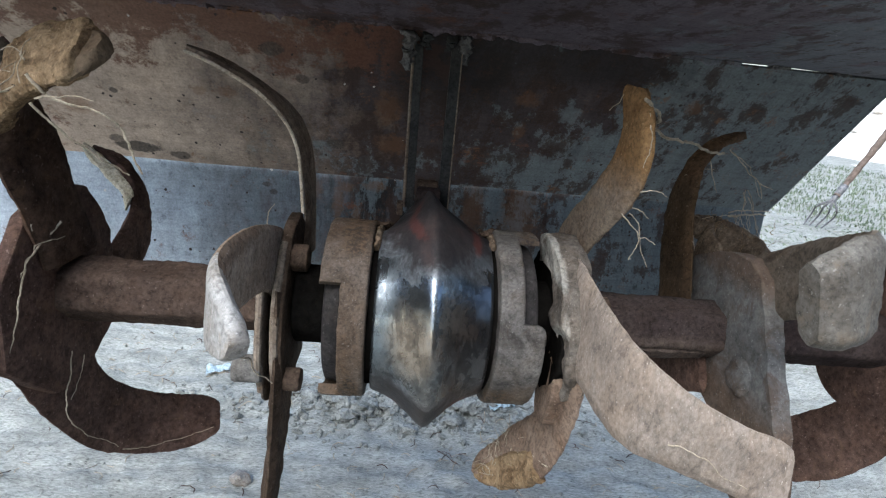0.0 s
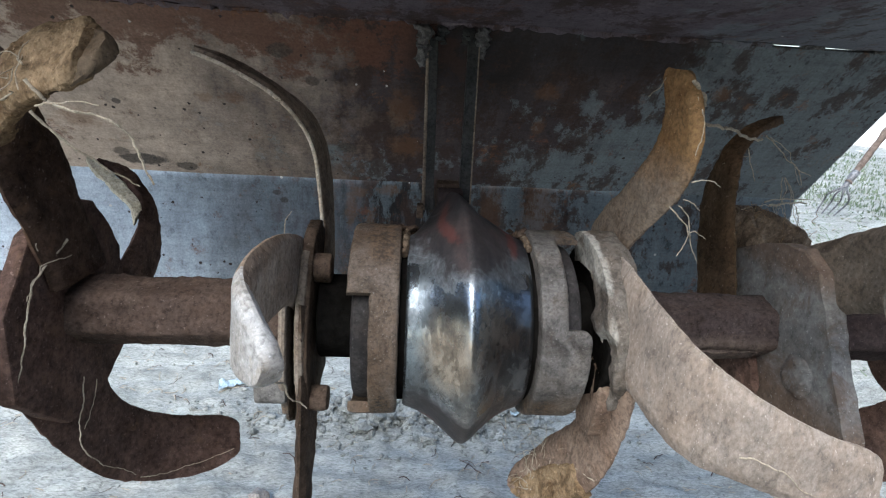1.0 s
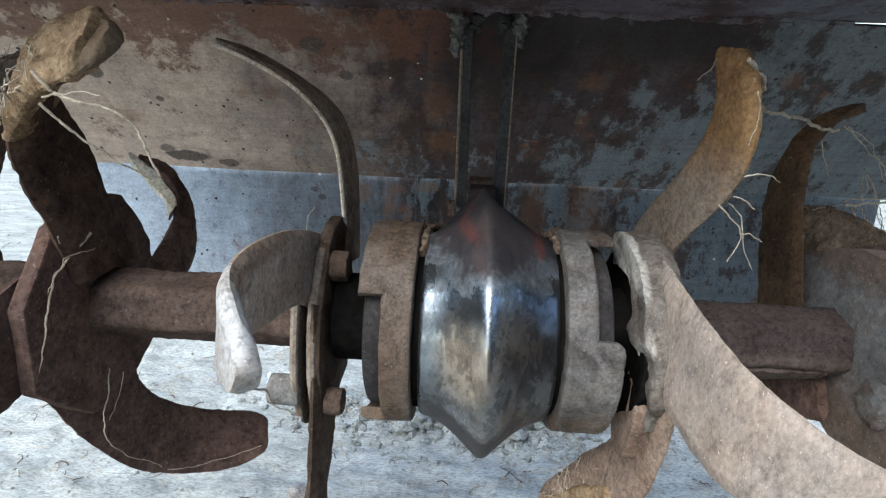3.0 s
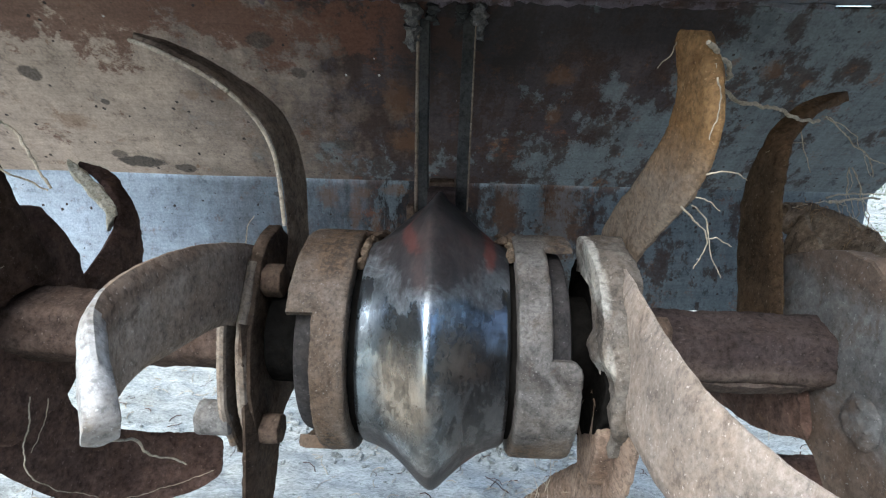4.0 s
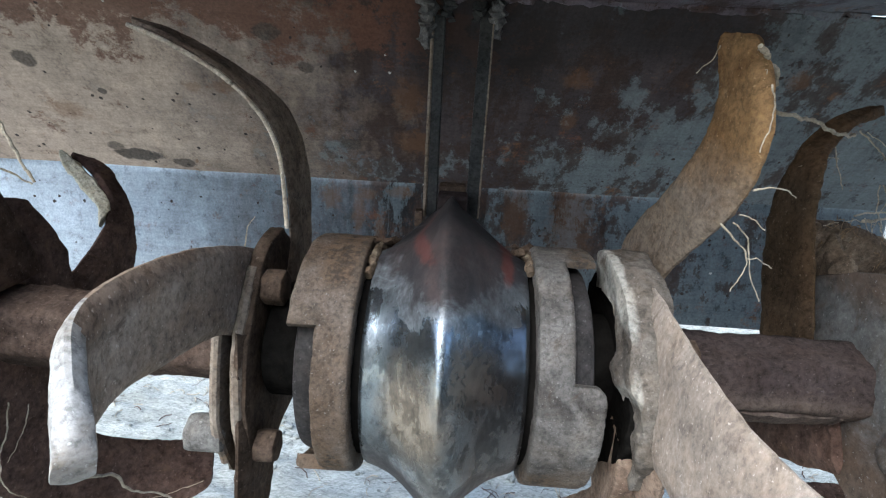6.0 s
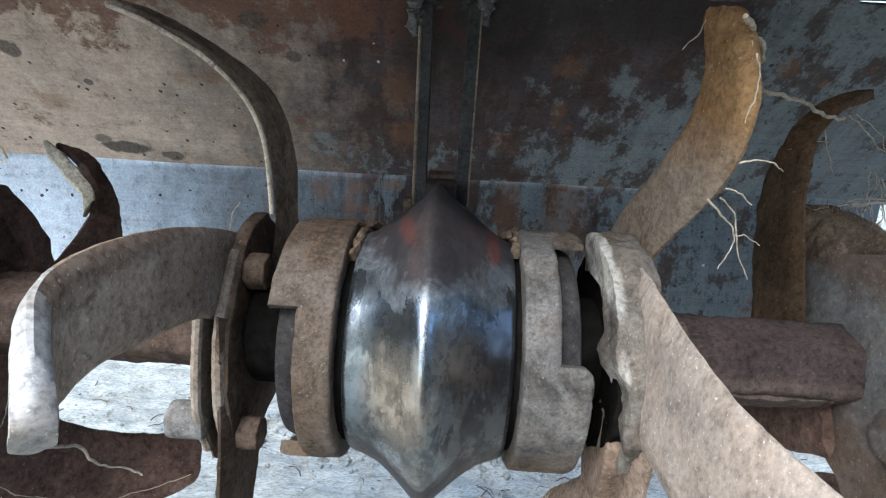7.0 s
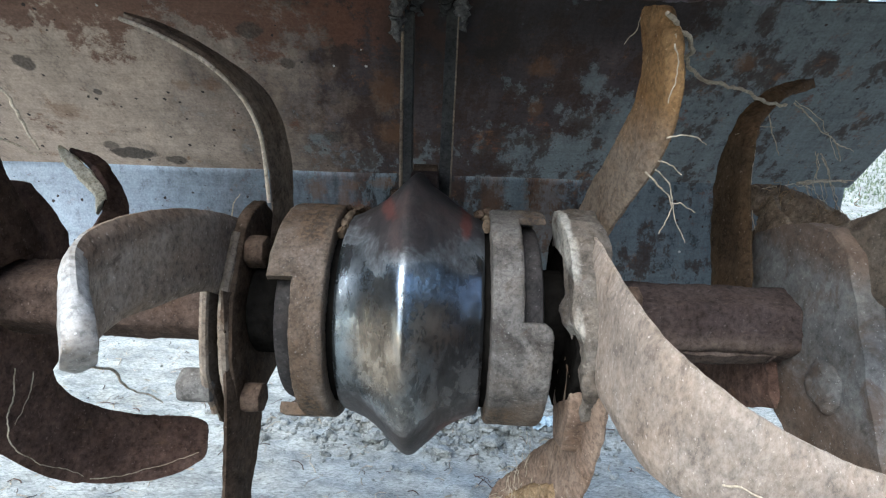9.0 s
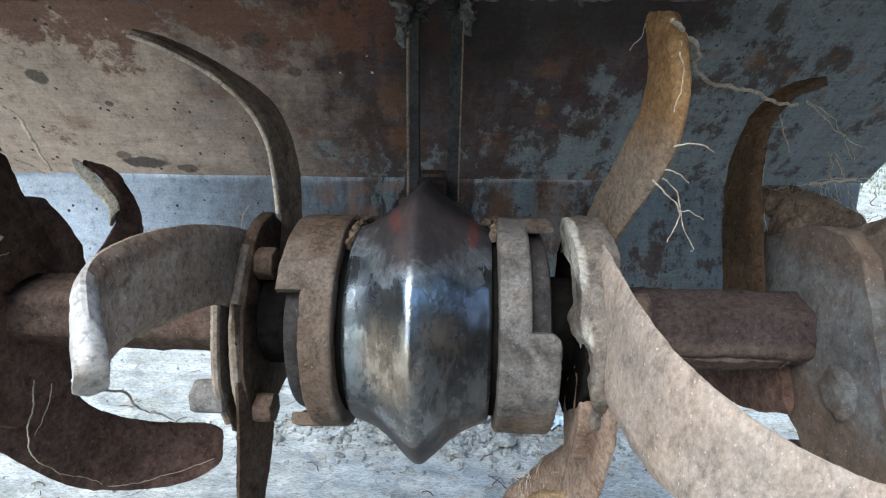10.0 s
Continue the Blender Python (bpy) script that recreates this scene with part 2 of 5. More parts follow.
gusset_steel = surface("gusset_steel", (0.026, 0.027, 0.027), (0.050, 0.051, 0.050), 0.6, (0.06, 0.037, 0.027), 30, (0.45, 0.7), 0.0, 0.15, 300, 60, specks=0.15)
weld_mat = surface("weld", (0.08, 0.08, 0.08), (0.17, 0.165, 0.16), 0.7, (0.045, 0.03, 0.022), 90, (0.5, 0.8), 0.3, 1.0, 300, 120)
cast_dusty = surface("cast_dusty", (0.052, 0.046, 0.041), (0.148, 0.138, 0.127), 0.75, (0.060, 0.040, 0.028), 26, (0.45, 0.8), 0.0, 1.5, 420, 46, (0.55, 0.68), (1, 1, 1), 0.50, 0.5, crumbs=[((-0.064, 0, 0.075), (0.010, 0.010), 0.8), ((-0.062, 0, -0.045), (0.007, 0.018), 1.0), ((0.058, 0, -0.05), (0.010, 0.014), 0.8), ((0.080, 0, 0.070), (0.010, 0.008), 0.7)],
                     patches=[((-0.083, 0, -0.035), (0.024, 0.060), 0.85), ((-0.070, 0, 0.03), (0.035, 0.09), 0.55), ((-0.060, 0, -0.02), (0.008, 0.05), 0.6), ((0.080, 0, -0.055), (0.020, 0.024), 0.6)], patch_colour=(0.118, 0.079, 0.050))
rust_dark = surface("rust_dark", (0.050, 0.032, 0.026), (0.108, 0.069, 0.055), 0.7, (0.125, 0.078, 0.050), 20, (0.75, 0.95), 0.0, 1.2, 200, 42, (0.57, 0.68), shine=0.06)
shaft_rust = surface("shaft_rust", (0.023, 0.017, 0.017), (0.052, 0.040, 0.037), 0.7, (0.095, 0.070, 0.054), 12, (0.7, 0.95), 0.0, 1.2, 260, 60, (0.60, 0.72), shine=0.05, specks=0.3,
                     patches=[((0.15, 0, -0.013), (0.05, 0.012), 0.8), ((0.22, 0, -0.013), (0.05, 0.012), 0.8)], patch_colour=(0.088, 0.068, 0.057))
shaft_dusty = surface("shaft_dusty", (0.042, 0.029, 0.023), (0.085, 0.060, 0.047), 0.7, (0.100, 0.074, 0.054), 14, (0.7, 0.95), 0.0, 1.2, 260, 50, (0.58, 0.70), shine=0.06)
blade_tan = surface("blade_tan", (0.208, 0.169, 0.139), (0.304, 0.257, 0.217), 0.40, (0.120, 0.088, 0.065), 10, (0.75, 0.95), 0.0, 0.45, 420, 55, (0.57, 0.72), (1, 1, 0.5), 0.34, 0.5)
mud_cream = surface("mud_cream", (0.078, 0.066, 0.055), (0.148, 0.129, 0.109), 0.7, (0.085, 0.060, 0.043), 24, (0.8, 1.0), 0.0, 2.0, 260, 40, (0.57, 0.68),
                    patches=[((0.0990, 0, 0.0790), (0.0022, 0.0070), 0.85), ((0.0980, 0, 0.0720), (0.0030, 0.0080), 0.85), ((0.1000, 0, 0.0620), (0.0034, 0.0080), 0.85), ((0.0940, 0, 0.0500), (0.0026, 0.0100), 0.85), ((0.1010, 0, 0.0210), (0.0026, 0.0120), 0.85)], patch_colour=(0.36, 0.345, 0.31))
blade_soil = surface("blade_soil", (0.118, 0.065, 0.028), (0.208, 0.124, 0.056), 0.5, (0.28, 0.20, 0.12), 18, (0.85, 1.0), 0.0, 1.4, 300, 60, (0.6, 0.7), fine=0.42, patches=[((0.125, 0, 0.080), (0.036, 0.050), 0.85)], patch_colour=(0.175, 0.142, 0.112))
blade_rust = surface("blade_rust", (0.125, 0.074, 0.044), (0.205, 0.130, 0.082), 0.6, (0.085, 0.060, 0.045), 16, (0.75, 0.95), 0.0, 1.2, 240, 40)
# First patch: brown band along the top edge, its shade put into the colour.
blade_dusty = surface("blade_dusty", (0.215, 0.165, 0.126), (0.355, 0.292, 0.234), 0.8, (0.110, 0.078, 0.057), 14, (0.65, 0.9), 0.0, 0.6, 260, 32, (0.58, 0.66),
                      patches=[((-0.12, 0, 0.098), (0.06, 0.011), 0.75), ((-0.135, 0, 0.062), (0.010, 0.016), 0.4)], patch_colour=(0.165, 0.112, 0.078))
blade_slim = surface("blade_slim", (0.130, 0.094, 0.067), (0.255, 0.195, 0.145), 0.8, (0.052, 0.036, 0.026), 20, (0.7, 0.9), 0.0, 0.7, 260, 46, (0.57, 0.67))
flange_brown = surface("flange_brown", (0.036, 0.025, 0.018), (0.082, 0.058, 0.042), 0.7, (0.145, 0.110, 0.080), 22, (0.7, 0.95), 0.0, 1.2, 240, 36, (0.60, 0.71), shine=0.06)
blade_grey = surface("blade_grey", (0.078, 0.062, 0.048), (0.142, 0.117, 0.092), 0.7, (0.050, 0.038, 0.031), 18, (0.6, 0.9), 0.1, 0.9, 240, 34, (0.57, 0.67))
flange_patchy = surface("flange_patchy", (0.082, 0.080, 0.077), (0.150, 0.146, 0.139), 0.75, (0.080, 0.053, 0.038), 14, (0.7, 0.95), 0.0, 0.9, 240, 26, (0.51, 0.64), fine=0.3,
                        patches=[((0.2565, 0, -0.072), (0.10, 0.040), 0.85), ((0.25, 0, 0.082), (0.05, 0.022), 0.8)], patch_colour=(0.100, 0.069, 0.050))
edge_pale = surface("edge_pale", (0.40, 0.33, 0.25), (0.56, 0.48, 0.38), 0.7, (0.24, 0.15, 0.09), 30, (0.7, 0.9), 0.0, 0.6, 300, 60)
edge_tan = surface("edge_tan", (0.140, 0.110, 0.084), (0.225, 0.186, 0.148), 0.7, (0.17, 0.105, 0.06), 30, (0.7, 0.9), 0.0, 0.6, 300, 40)
face_grey = surface("face_grey", (0.090, 0.077, 0.062), (0.165, 0.153, 0.135), 0.7, (0.165, 0.128, 0.092), 20, (0.5, 0.8), 0.1, 0.5, 300, 36, (0.55, 0.66), grime=0.4)
edge_worn = surface("edge_worn", (0.185, 0.152, 0.118), (0.32, 0.308, 0.292), 0.6, (0.25, 0.20, 0.14), 26, (0.35, 0.65), 0.1, 0.4, 300, 40, (0.57, 0.68), grime=0.4)
soil_mat = surface("soil_mat", (0.072, 0.051, 0.035), (0.180, 0.136, 0.096), 0.7, (0.26, 0.21, 0.145), 40, (0.9, 1.0), 0.0, 2.4, 260, 60, (0.58, 0.68))
clod_mat = surface("clod", (0.115, 0.072, 0.037), (0.285, 0.200, 0.118), 0.7, (0.38, 0.30, 0.18), 45, (0.9, 1.0), 0.0, 2.5, 260, 90, (0.6, 0.7), grime=0.4)
root_mat = surface("root_skin", (0.27, 0.220, 0.158), (0.41, 0.350, 0.265), 0.6, (0.17, 0.12, 0.07), 80, (0.8, 1.0), 0.0, 0.3, 500, 120, grime=0.0)
blade_bent = surface("blade_bent", (0.036, 0.023, 0.017), (0.082, 0.052, 0.037), 0.7, (0.105, 0.062, 0.036), 20, (0.75, 0.95), 0.0, 1.2, 200, 42, (0.57, 0.68), shine=0.06,
                     patches=[((-0.19, 0, 0.20), (0.055, 0.030), 0.95)], patch_colour=(0.115, 0.086, 0.058))
blade_clay = surface("blade_clay", (0.125, 0.084, 0.060), (0.225, 0.165, 0.124), 0.7, (0.30, 0.25, 0.20), 22, (0.8, 0.95), 0.0, 1.4, 260, 40, (0.60, 0.70))
blade_umber = surface("blade_umber", (0.036, 0.024, 0.015), (0.072, 0.048, 0.029), 0.6, (0.105, 0.070, 0.040), 18, (0.8, 0.95), 0.0, 1.2, 240, 50, (0.58, 0.70), shine=0.05,
                      patches=[((0.285, 0, 0.150), (0.045, 0.028), 0.6)], patch_colour=(0.110, 0.065, 0.036))
crust_pale = surface("crust_pale", (0.46, 0.41, 0.30), (0.64, 0.59, 0.47), 0.6, (0.34, 0.28, 0.18), 60, (0.9, 1.0), 0.0, 1.6, 300, 70, grime=0.0)
scrap_blue = surface("scrap_blue", (0.30, 0.38, 0.41), (0.42, 0.50, 0.53), 0.6, (0.55, 0.55, 0.50), 30, (0.4, 0.6), 0.0, 0.3, 200, 40, grime=0.0)
bolt_mat = surface("bolt_rust", (0.056, 0.038, 0.028), (0.105, 0.075, 0.055), 0.6, (0.14, 0.10, 0.068), 60, (0.6, 0.9), 0.1, 0.9, 300, 80)
bolt_grey = surface("bolt_grey", (0.095, 0.088, 0.080), (0.165, 0.155, 0.142), 0.6, (0.15, 0.105, 0.07), 60, (0.5, 0.8), 0.0, 0.6, 300, 80)
ring_steel = surface("ring_steel", (0.020, 0.018, 0.018), (0.042, 0.038, 0.037), 0.6, (0.05, 0.034, 0.026), 40, (0.55, 0.75), 0.0, 0.3, 260, 60)
# Near black without gloss: the shade inside the gaps put into the colour.
gap_shade_black = surface("gap_shade_black", (0.005, 0.0045, 0.004), (0.010, 0.009, 0.008), 0.5, (0.020, 0.015, 0.012), 40, (0.9, 1.0), 0.0, 0.8, 200, 70, specks=0.05, shine=0.0, grime=0.0)
soil = surface("soil", (0.252, 0.254, 0.228), (0.392, 0.396, 0.360), 0.7, (0.165, 0.168, 0.152), 11, (0.9, 1.0), 0.0, 4.0, 170, 60, (0.53, 0.63), (0.6, 2.0, 1), 0.6, grime=0.0)
blocker_brown = surface("blocker_brown", (0.16, 0.135, 0.11), (0.24, 0.205, 0.17), 0.6, (0.11, 0.085, 0.065), 2, (0.85, 1.0), 0.0, 2.0, 60, 6, grime=0.0)
# Crumb soil, darker for damp and for the hood's shade put into its colour.
soil_moist_shaded = surface("soil_moist_shaded", (0.150, 0.152, 0.136), (0.310, 0.312, 0.284), 0.7, (0.11, 0.105, 0.090), 20, (0.9, 1.0), 0.0, 2.0, 220, 80, (0.55, 0.66), fine=0.55, grime=0.0)
# Very pale brick: the far heap's strong sunshine is put into the base colour.
brick_sunlit = surface("brick_sunlit", (0.74, 0.68, 0.60), (0.90, 0.87, 0.82), 0.5, (0.55, 0.36, 0.24), 4, (0.8, 1.0), 0.0, 2.0, 60, 9, grime=0.0)
handle_wood = surface("handle_wood", (0.11, 0.080, 0.062), (0.19, 0.145, 0.118), 0.6, (0.10, 0.07, 0.055), 6, (0.6, 0.9), 0.0, 0.8, 60, 20, grime=0.0)
fork_steel = surface("fork_steel", (0.13, 0.13, 0.135), (0.22, 0.22, 0.225), 0.6, (0.12, 0.08, 0.06), 10, (0.4, 0.7), 0.5, 0.3, 90, 30)
grass_mat = surface("grass", (0.11, 0.145, 0.09), (0.21, 0.245, 0.165), 0.5, (0.42, 0.40, 0.27), 3, (0.7, 0.9), 0.0, 0.3, 80, 6, grime=0.0)


def guard_material():
    """Bright worn steel, heat-tinted blue and straw, scratched round the axis, with rust and red paint left at its ends."""
    m, n, l, bs = node_mat("guard_steel")
    v = coords(n, l, (1, 1, 1))
    streak = noise_tex(n, l, coords(n, l, (330, 14, 14)), 1.0, 7, 0.75, 0.25)
    cloud = noise_tex(n, l, coords(n, l, (1, 0.55, 0.55)), 13, 5, 0.55, 0.0)
    mott = noise_tex(n, l, coords(n, l, (1, 0.7, 0.7)), 120, 6, 0.7, 0.0)
    scale_ = noise_tex(n, l, coords(n, l, (1.0, 0.45, 0.45)), 55, 8, 0.78, 0.3)
    col = ramp(n, l, cloud, [(0.30, (0.095, 0.110, 0.120)), (0.45, (0.172, 0.198, 0.214)), (0.56, (0.285, 0.313, 0.330)), (0.72, (0.170, 0.166, 0.166))])
    col = mix(n, l, stains(n, l, v, [((-0.015, 0, 0.012), (0.011, 0.017), 0.9), ((-0.004, 0, -0.045), (0.006, 0.040), 0.30)], 1.3, 1.6, 90.0), col, (0.48, 0.385, 0.295))
    col = mix(n, l, stains(n, l, v, [((0.030, 0, -0.014), (0.017, 0.042), 0.85), ((-0.034, 0, -0.035), (0.007, 0.022), 0.6), ((0.0, 0, -0.070), (0.046, 0.022), 0.75)], 1.3, 1.5, 90.0), col, (0.066, 0.056, 0.053))
    col = mix(n, l, 1.0, col, ramp(n, l, mott, [(0.36, 0.62), (0.50, 1.0), (0.64, 1.20)]), "MULTIPLY")
    col = mix(n, l, 1.0, col, ramp(n, l, streak, [(0.34, 0.86), (0.62, 1.05)]), "MULTIPLY")
    col = mix(n, l, 1.0, col, ramp(n, l, scale_, [(0.42, 0.62), (0.50, 1.0), (0.62, 1.25)]), "MULTIPLY")
    pit = noise_tex(n, l, v, 300, 5, 0.75)
    col = mix(n, l, ramp(n, l, pit, [(0.58, 0.0), (0.66, 0.6)]), col, (0.030, 0.026, 0.024))
    glint = noise_tex(n, l, v, 420, 3, 0.6)
    col = mix(n, l, ramp(n, l, glint, [(0.66, 0.0), (0.74, 0.45)]), col, (0.26, 0.25, 0.235))
    sep = n.new("ShaderNodeSeparateXYZ")
    l.new(v, sep.inputs[0])
    red = noise_tex(n, l, v, 30, 6, 0.72, 0.6)
    up = n.new("ShaderNodeMapRange")
    set_in(up, From_Min=AXIS_Z + 0.048, From_Max=AXIS_Z + 0.080, To_Min=0.0, To_Max=0.48)
    l.new(sep.outputs["Z"], up.inputs["Value"])
    dn = n.new("ShaderNodeMapRange")
    set_in(dn, From_Min=AXIS_Z - 0.010, From_Max=AXIS_Z - 0.062, To_Min=0.0, To_Max=0.48)
    l.new(sep.outputs["Z"], dn.inputs["Value"])
    add = n.new("ShaderNodeMath")
    l.new(red, add.inputs[0])
    l.new(up.outputs[0], add.inputs[1])
    add2 = n.new("ShaderNodeMath")
    l.new(add.outputs[0], add2.inputs[0])
    l.new(dn.outputs[0], add2.inputs[1])
    mask = ramp(n, l, add2.outputs[0], [(0.575, 0.0), (0.70, 0.60), (0.85, 0.94)])
    tint = ramp(n, l, mix(n, l, 0.5, cloud, scale_), [(0.44, (0.011, 0.010, 0.011)), (0.53, (0.020, 0.014, 0.013)), (0.63, (0.050, 0.026, 0.021))])
    tint = mix(n, l, stains(n, l, v, [((-0.017, 0, 0.084), (0.006, 0.0028), 0.7), ((0.034, 0, 0.072), (0.003, 0.004), 0.6), ((0.030, 0, -0.062), (0.010, 0.012), 0.7), ((-0.030, 0, -0.066), (0.008, 0.008), 0.6)], 0.8, 2.6, 110.0), tint, (0.095, 0.022, 0.014))
    col = mix(n, l, mask, col, tint)
    l.new(col, bs.inputs["Base Color"])
    l.new(ramp(n, l, mask, [(0.1, 0.95), (0.8, 0.12)]), bs.inputs["Metallic"])
    fine = mix(n, l, 0.65, mix(n, l, 0.3, mott, streak), scale_)
    rough = mix(n, l, mask, ramp(n, l, fine, [(0.44, 0.38), (0.49, 0.24), (0.54, 0.13)]), (0.52, 0.52, 0.52))
    set_in(bs, Specular_IOR_Level=0.2)
    l.new(rough, bs.inputs["Roughness"])
    grit = noise_tex(n, l, v, 520, 4, 0.7)
    bump(n, l, bs, mix(n, l, 0.45, mix(n, l, 0.95, streak, mix(n, l, 0.6, mott, scale_)), mix(n, l, 0.5, pit, grit)), 0.7, 0.0007)
    return m


guard_steel = guard_material()


# ---- mesh tools ----
def part(name, bm, material, parent=None, label="", smooth=True):
    me = bpy.data.meshes.new(name)
    bmesh.ops.recalc_face_normals(bm, faces=bm.faces)
    for f in bm.faces:
        f.smooth = smooth
    bm.to_mesh(me)
    bm.free()
    me.materials.append(material)
    if smooth:
        me.set_sharp_from_angle(angle=radians(38))
    ob = new(name, me)
    if parent is not None:
        ob.parent = parent
        top = parent
        while top.parent is not None:
            top = top.parent
        if parent is top:
            ob.matrix_parent_inverse = Matrix.Translation(top.location).inverted()
    if label:
        ob["label"] = label
    return ob


def thing(name, place, label, category, group="", kind=""):
    ob = new(name)
    ob.empty_display_size = 0.02
    ob.location = place
    return tagged(ob, label, category, group, kind)


def V(x, y, z):
    """A point given from the rotor's axis, in the world."""
    return Vector((x, y, z + AXIS_Z))


def roughen(bm, amount, scale, seed=0.0):
    bm.normal_update()
    off = Vector((seed * 3.1, seed * 1.7, seed))
    for v in bm.verts:
        v.co += v.normal * amount * noise.fractal(v.co * scale + off, 1.0, 2.0, 4)


def lathe(profile, a0=0.0, a1=360.0, seg=96):
    """Turns (x, r) points about the rotor's axis. Angles from straight back (+y) over the top to the front (180)."""
    bm = bmesh.new()
    full = abs(a1 - a0) >= 359.9
    count = seg if full else seg + 1
    rings = []
    for i in range(count):
        a = radians(a0 + (a1 - a0) * i / seg)
        rings.append([bm.verts.new(V(x, r * math.cos(a), r * math.sin(a))) for x, r in profile])
    for i in range(seg):
        p, q = rings[i], rings[(i + 1) % count]
        for j in range(len(profile)):
            k = (j + 1) % len(profile)
            bm.faces.new((p[j], p[k], q[k], q[j]))
    if not full:
        bm.faces.new(rings[0])
        bm.faces.new(rings[-1])
    return bm


def resample(prof, step=0.0016):
    """The same closed outline with points no further apart than the step."""
    out = []
    for (x0, r0), (x1, r1) in zip(prof, prof[1:] + prof[:1]):
        k = max(1, math.ceil(math.hypot(x1 - x0, r1 - r0) / step))
        out += [(x0 + (x1 - x0) * i / k, r0 + (r1 - r0) * i / k) for i in range(k)]
    return out


def rounded_ring(x0, x1, r0, r1, b):
    return [(x0, r0), (x1, r0), (x1, r1 - b), (x1 - b * 0.3, r1 - b * 0.3), (x1 - b, r1), (x0 + b, r1), (x0 + b * 0.3, r1 - b * 0.3), (x0, r1 - b)]


def extrude(poly, x0, x1, bevel=0.0015):
    """A plate: a (y, z) outline given from the axis, between x0 and x1."""
    bm = bmesh.new()
    a = [bm.verts.new(V(x0, y, z)) for y, z in poly]
    b = [bm.verts.new(V(x1, y, z)) for y, z in poly]
    bm.faces.new(a)
    bm.faces.new(b)
    for i in range(len(poly)):
        j = (i + 1) % len(poly)
        bm.faces.new((a[i], a[j], b[j], b[i]))
    if bevel:
        bmesh.ops.bevel(bm, geom=bm.edges[:], offset=bevel, segments=2, affect="EDGES", profile=0.5)
    return bm


def spline(points, count):
    """Catmull-Rom through the points."""
    pts = [Vector(p) for p in points]
    pts = [pts[0] * 2 - pts[1]] + pts + [pts[-1] * 2 - pts[-2]]
    out = []
    n = len(pts) - 3
    for i in range(count + 1):
        s = min(i / count * n, n - 1e-6)
        k, u = int(s), s - int(s)
        p0, p1, p2, p3 = pts[k:k + 4]
        out.append(0.5 * (2 * p1 + (p2 - p0) * u + (2 * p0 - 5 * p1 + 4 * p2 - p3) * u * u + (3 * p1 - p0 - 3 * p2 + p3) * u ** 3))
    return out


def strip(edge_a, edge_b, thick=0.007, count=84, across=18, wear=0.0012, seed=0.0, end_round=0.35, sharp=0.5, lift=0.0, tip=0.12, fat=0.0):
    """A forged blade between two edge lines: full in the middle, thinned to both edges, rounded off at the tip."""
    bm = bmesh.new()
    ea, eb = spline(edge_a, count), spline(edge_b, count)
    rings = []
    for i in range(count + 1):
        a, b = V(*ea[i]), V(*eb[i])
        i0, i1 = max(i - 1, 0), min(i + 1, count)
        run = (ea[i1] + eb[i1] - ea[i0] - eb[i0]).normalized()
        nrm = run.cross(b - a).normalized()
        mid = (a + b) / 2 + nrm * lift
        left = (count - i) / count
        shrink = 1.0
        if end_round > 0 and left < tip:
            shrink = 1 - end_round * (1 - math.sqrt(max(0.0, 1 - (1 - left / tip) ** 2)))
        ring_up, ring_dn = [], []
        for j in range(across + 1):
            u = j / across
            w = 2 * u - 1
            p = mid + (b - a) * 0.5 * w * shrink
            h = thick / 2 * min(1.0, ((1 - abs(w)) / 0.22) ** 0.5 * (1 - sharp) + sharp * min(1.0, (1 - abs(w)) / 0.35)) if abs(w) < 1 else 0.0
            h = max(h, thick * 0.09) * (1 + fat * min(1.0, max(0.0, (0.5 - left) / 0.3)))
            ring_up.append(bm.verts.new(p + nrm * h))
            ring_dn.append(bm.verts.new(p - nrm * h))
        rings.append(ring_up + ring_dn[::-1])
    m = len(rings[0])
    for i in range(count):
        for j in range(m):
            k = (j + 1) % m
            bm.faces.new((rings[i][j], rings[i][k], rings[i + 1][k], rings[i + 1][j]))
    bm.faces.new(rings[0])
    bm.faces.new(rings[-1])
    roughen(bm, wear, 60, seed)
    roughen(bm, wear * 0.55, 230, seed + 1)
    return bm


def tube(points, r0, r1=None, count=None, sides=6, wobble=0.0, seed=0.0, knots=0.35):
    """A tapering strand through the points (from the axis)."""
    count = count or 6 * (len(points) - 1)
    line = [V(*p) for p in spline(points, count)]
    r1 = r0 if r1 is None else r1
    bm = bmesh.new()
    rings = []
    for i, p in enumerate(line):
        run = (line[min(i + 1, count)] - line[max(i - 1, 0)]).normalized()
        side = run.orthogonal().normalized()
        up = run.cross(side)
        c = p + (noise.noise_vector(p * 90 + Vector((seed, 0, 0))) * wobble + noise.noise_vector(p * 330) * wobble * 0.35 if wobble else Vector())
        r = (r0 + (r1 - r0) * i / count) * (1 + knots * noise.noise(p * 300))
        rings.append([bm.verts.new(c + (side * math.cos(a) + up * math.sin(a)) * r) for a in (2 * math.pi * k / sides for k in range(sides))])
    for i in range(count):
        for j in range(sides):
            k = (j + 1) % sides
            bm.faces.new((rings[i][j], rings[i][k], rings[i + 1][k], rings[i + 1][j]))
    bm.faces.new(rings[0])
    bm.faces.new(rings[-1])
    return bm


def hexagon(x0, x1, y, z, r, turn=0.0, bevel=0.0012, n=6):
    """A bolt head or nut whose axis lies along x."""
    pts = [(y + r * math.cos(radians(turn + 360 / n * k)), z + r * math.sin(radians(turn + 360 / n * k))) for k in range(n)]
    return extrude(pts, x0, x1, bevel)


